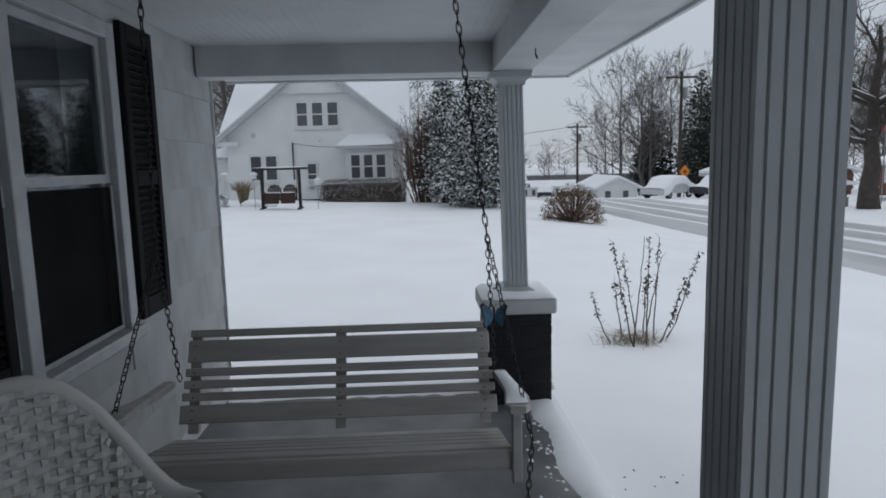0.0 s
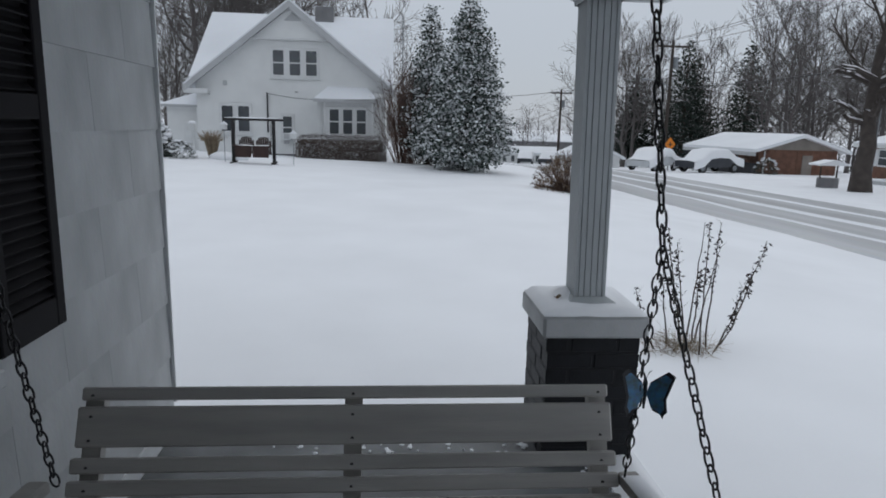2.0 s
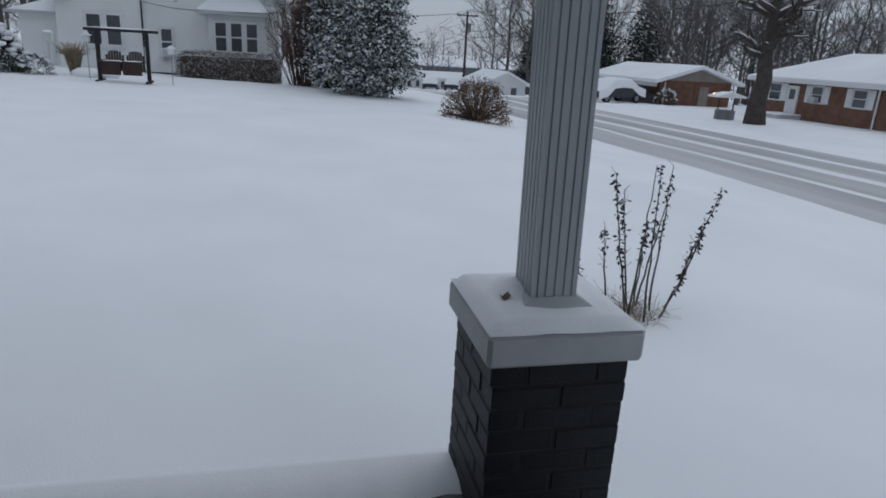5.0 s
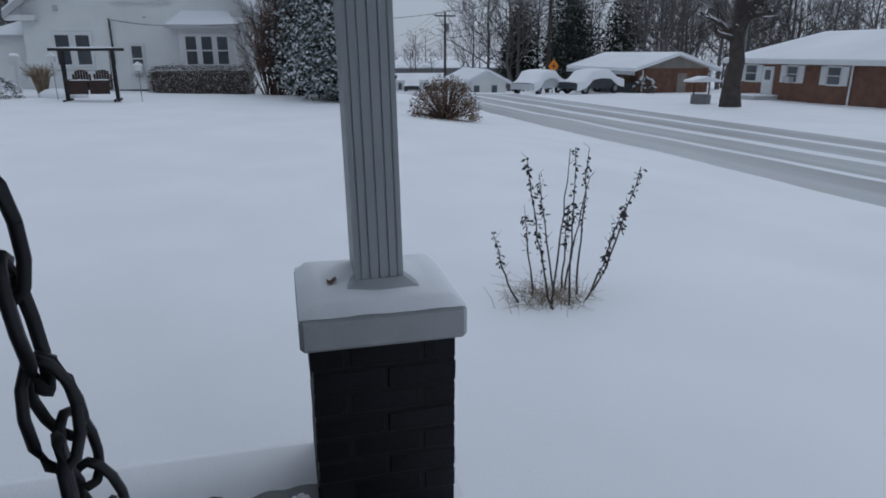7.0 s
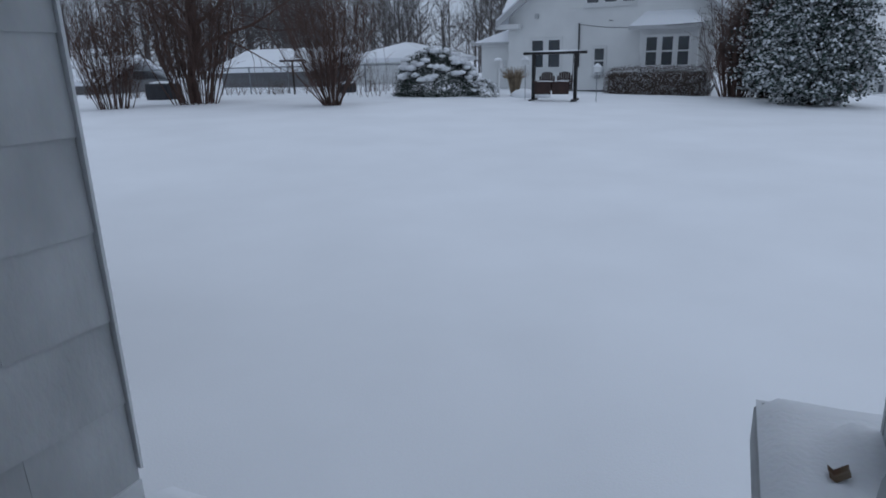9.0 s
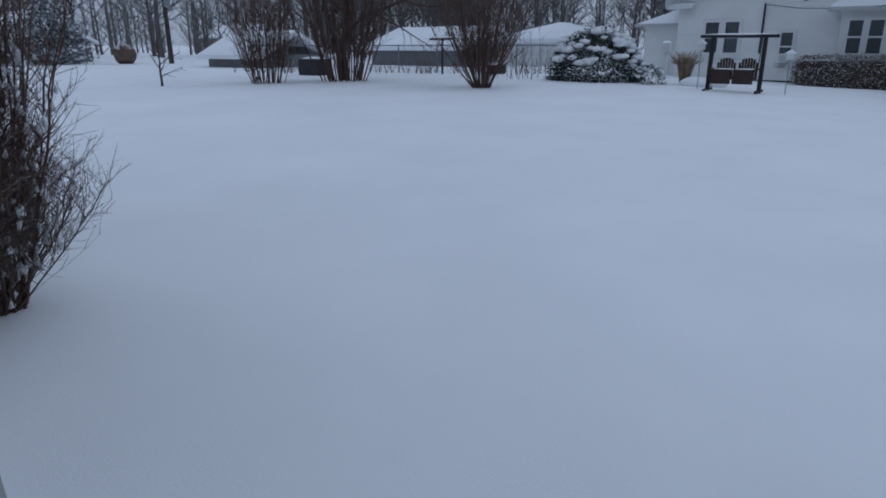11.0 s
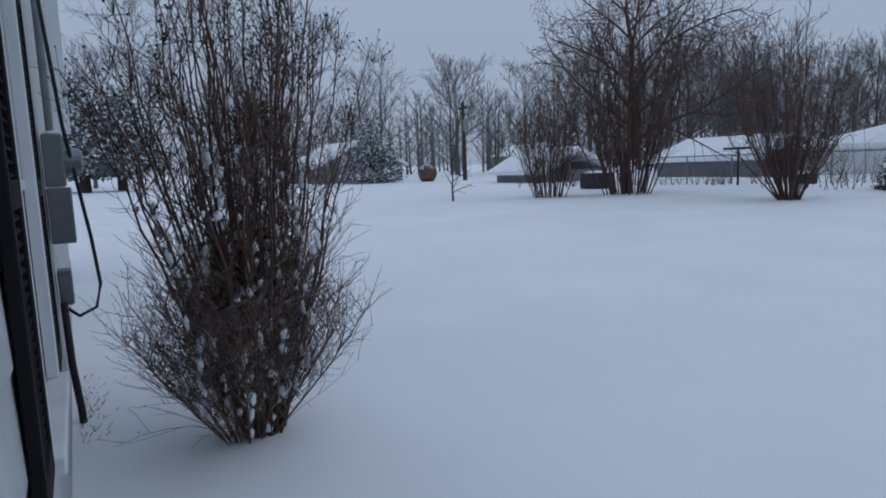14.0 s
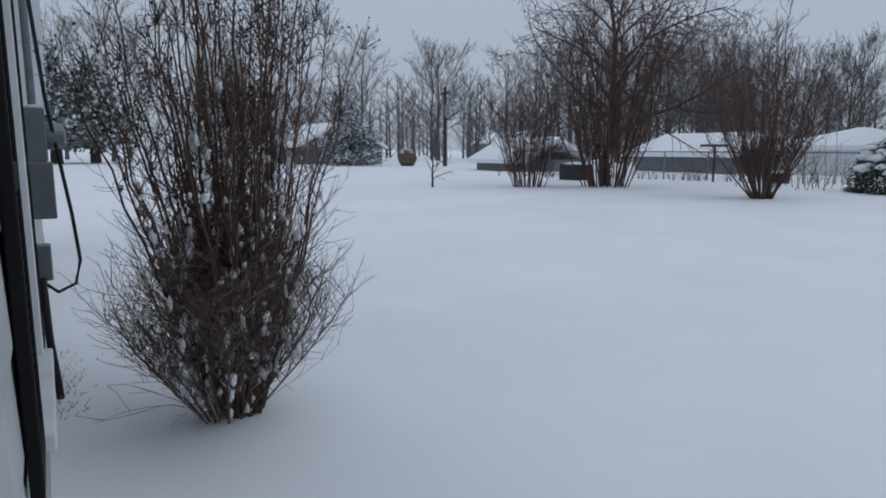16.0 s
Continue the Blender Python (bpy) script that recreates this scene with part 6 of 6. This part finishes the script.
scatter(24, 35, 64, 54, 80, 11, 14)
scatter(16, 44, 66, 22, 50, 9, 12)
scatter(8, 22, 34, 62, 80, 9, 13)
scatter(8, 44, 56, 8, 24, 9, 12)
scatter(8, -14, -6, 40, 52, 11, 15)
scatter(38, -46, -14, 44, 64, 6.5, 9)
scatter(20, -72, -44, 34, 66, 8, 12)
scatter(12, -95, -66, -2, 34, 9, 13)
scatter(5, -12, -2, 44, 60, 12, 15)
for k, (x, y, h) in enumerate(spots):
    s = h / 10.0
    m = pose(x, y, ground_z(x, y), 0, 0, RW.uniform(0, 360)) @ Matrix.Diagonal((s * RW.uniform(0.9, 1.15), s * RW.uniform(0.9, 1.15), s, 1))
    if k < 4:
        templates[k].matrix_basis = m
    else:
        copy_thing(templates[k % 4], m)
far = Shape()
for k in range(560):
    a = radians(RW.uniform(-75, 125))
    d = RW.uniform(84, 165)
    x, y = d * math.sin(-a + radians(50)) , d * math.cos(-a + radians(50))
    if 2 < x < 34 and y > 60:
        d *= 1.6
        x, y = d * math.sin(-a + radians(50)), d * math.cos(-a + radians(50))
    z, h = ground_z(x, y) - 0.5, RW.uniform(9, 15)
    far.tube([(x, y, z), (x + RW.gauss(0, .3), y, z + h * 0.85)], [0.2, 0.03], 3, False)
    for j in range(15):
        s = 0.06 + 0.89 * j / 15
        b = j * 2.4 + RW.random()
        L = h * (0.36 - 0.22 * s)
        branch(far, (x, y, z + h * 0.85 * s), (math.cos(b), math.sin(b), 0.9), L, 0.06, 1, RW, 0.6, 0.15, (4,), 0.3, 3, 0.15, (3, 3), 0.2, 0.5, 0.03)
tagged(part("far_woods", far, WOODS), "leafless woods coloured haze-grey in the snowy distance", "woods", kind="stuff")
for x, y, h, w, s in ((30.5, 66.0, 13.5, 6.0, 91), (33.5, 70.0, 12.5, 6.5, 92), (27.5, 72.0, 10.5, 6.0, 93), (36.5, 64.0, 13.0, 6.0, 96)):
    conifer("dark_pine", "tall dark pine with a little snow beyond the street", on(x, y), h, w, s, PINE, 22, 0.35, 15, 0.32, "pines beyond the street", 0.8)
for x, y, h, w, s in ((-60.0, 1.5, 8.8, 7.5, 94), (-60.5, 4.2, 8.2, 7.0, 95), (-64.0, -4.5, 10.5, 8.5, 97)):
    conifer("snowy_spruce", "broad snow-laden spruce, paled for haze, beyond the field", on(x, y), h, w, s, SPRUCE_FAR, 20, 0.3, 15, 0.40, "spruces beyond the field", 0.9, 1.2)
conifer("snowy_spruce", "short broad spruce heaped with snow and paled for haze beyond the field", on(-45.0, 19.6), 4.6, 4.8, 98, SPRUCE_FAR, 18, 0.25, 15, 0.22, "spruces beyond the field", 0.9)
barrel = thing("round_bush", "small round bush beyond the field", "bush", on(-42.0, 22.6))
part("foliage", Shape().blob((0, 0, 0.55), (0.7, 0.7, 0.65), R, 12, 0.15), TWIG_SNOW, barrel)


# ---- bricks of the piers, last ----
def pier_bricks(pier):
    course, n = 0.0719, 8
    long_me = {}
    for (w, d) in ((0.196, 0.092),):
        long_me[0] = box(-w / 2, w / 2, -d / 2, d / 2, -0.031, 0.031, c=0.003).data("brick", BRICK_BLACK)
        long_me[1] = box(-d / 2, d / 2, -w / 2, w / 2, -0.031, 0.031, c=0.003).data("brick", BRICK_BLACK)
    for i in range(n):
        z = 0.036 + course * i
        q = 0.157
        spots_ = []
        if i % 2 == 0:
            for s in (-1, 1):
                spots_ += [(0, -0.103, s * q), (0, 0.103, s * q)]
                spots_ += [(1, s * q, 0.0)]
        else:
            for s in (-1, 1):
                spots_ += [(1, s * q, -0.103), (1, s * q, 0.103)]
                spots_ += [(0, 0.0, s * q)]
        for kind, x, y in spots_:
            b = new("brick", long_me[kind])
            b.parent = pier
            b.location = (x + RW.gauss(0, .0012), y + RW.gauss(0, .0012), z)
            b.rotation_euler = (RW.gauss(0, .006), RW.gauss(0, .006), RW.gauss(0, .01))


for p in piers:
    pier_bricks(p)
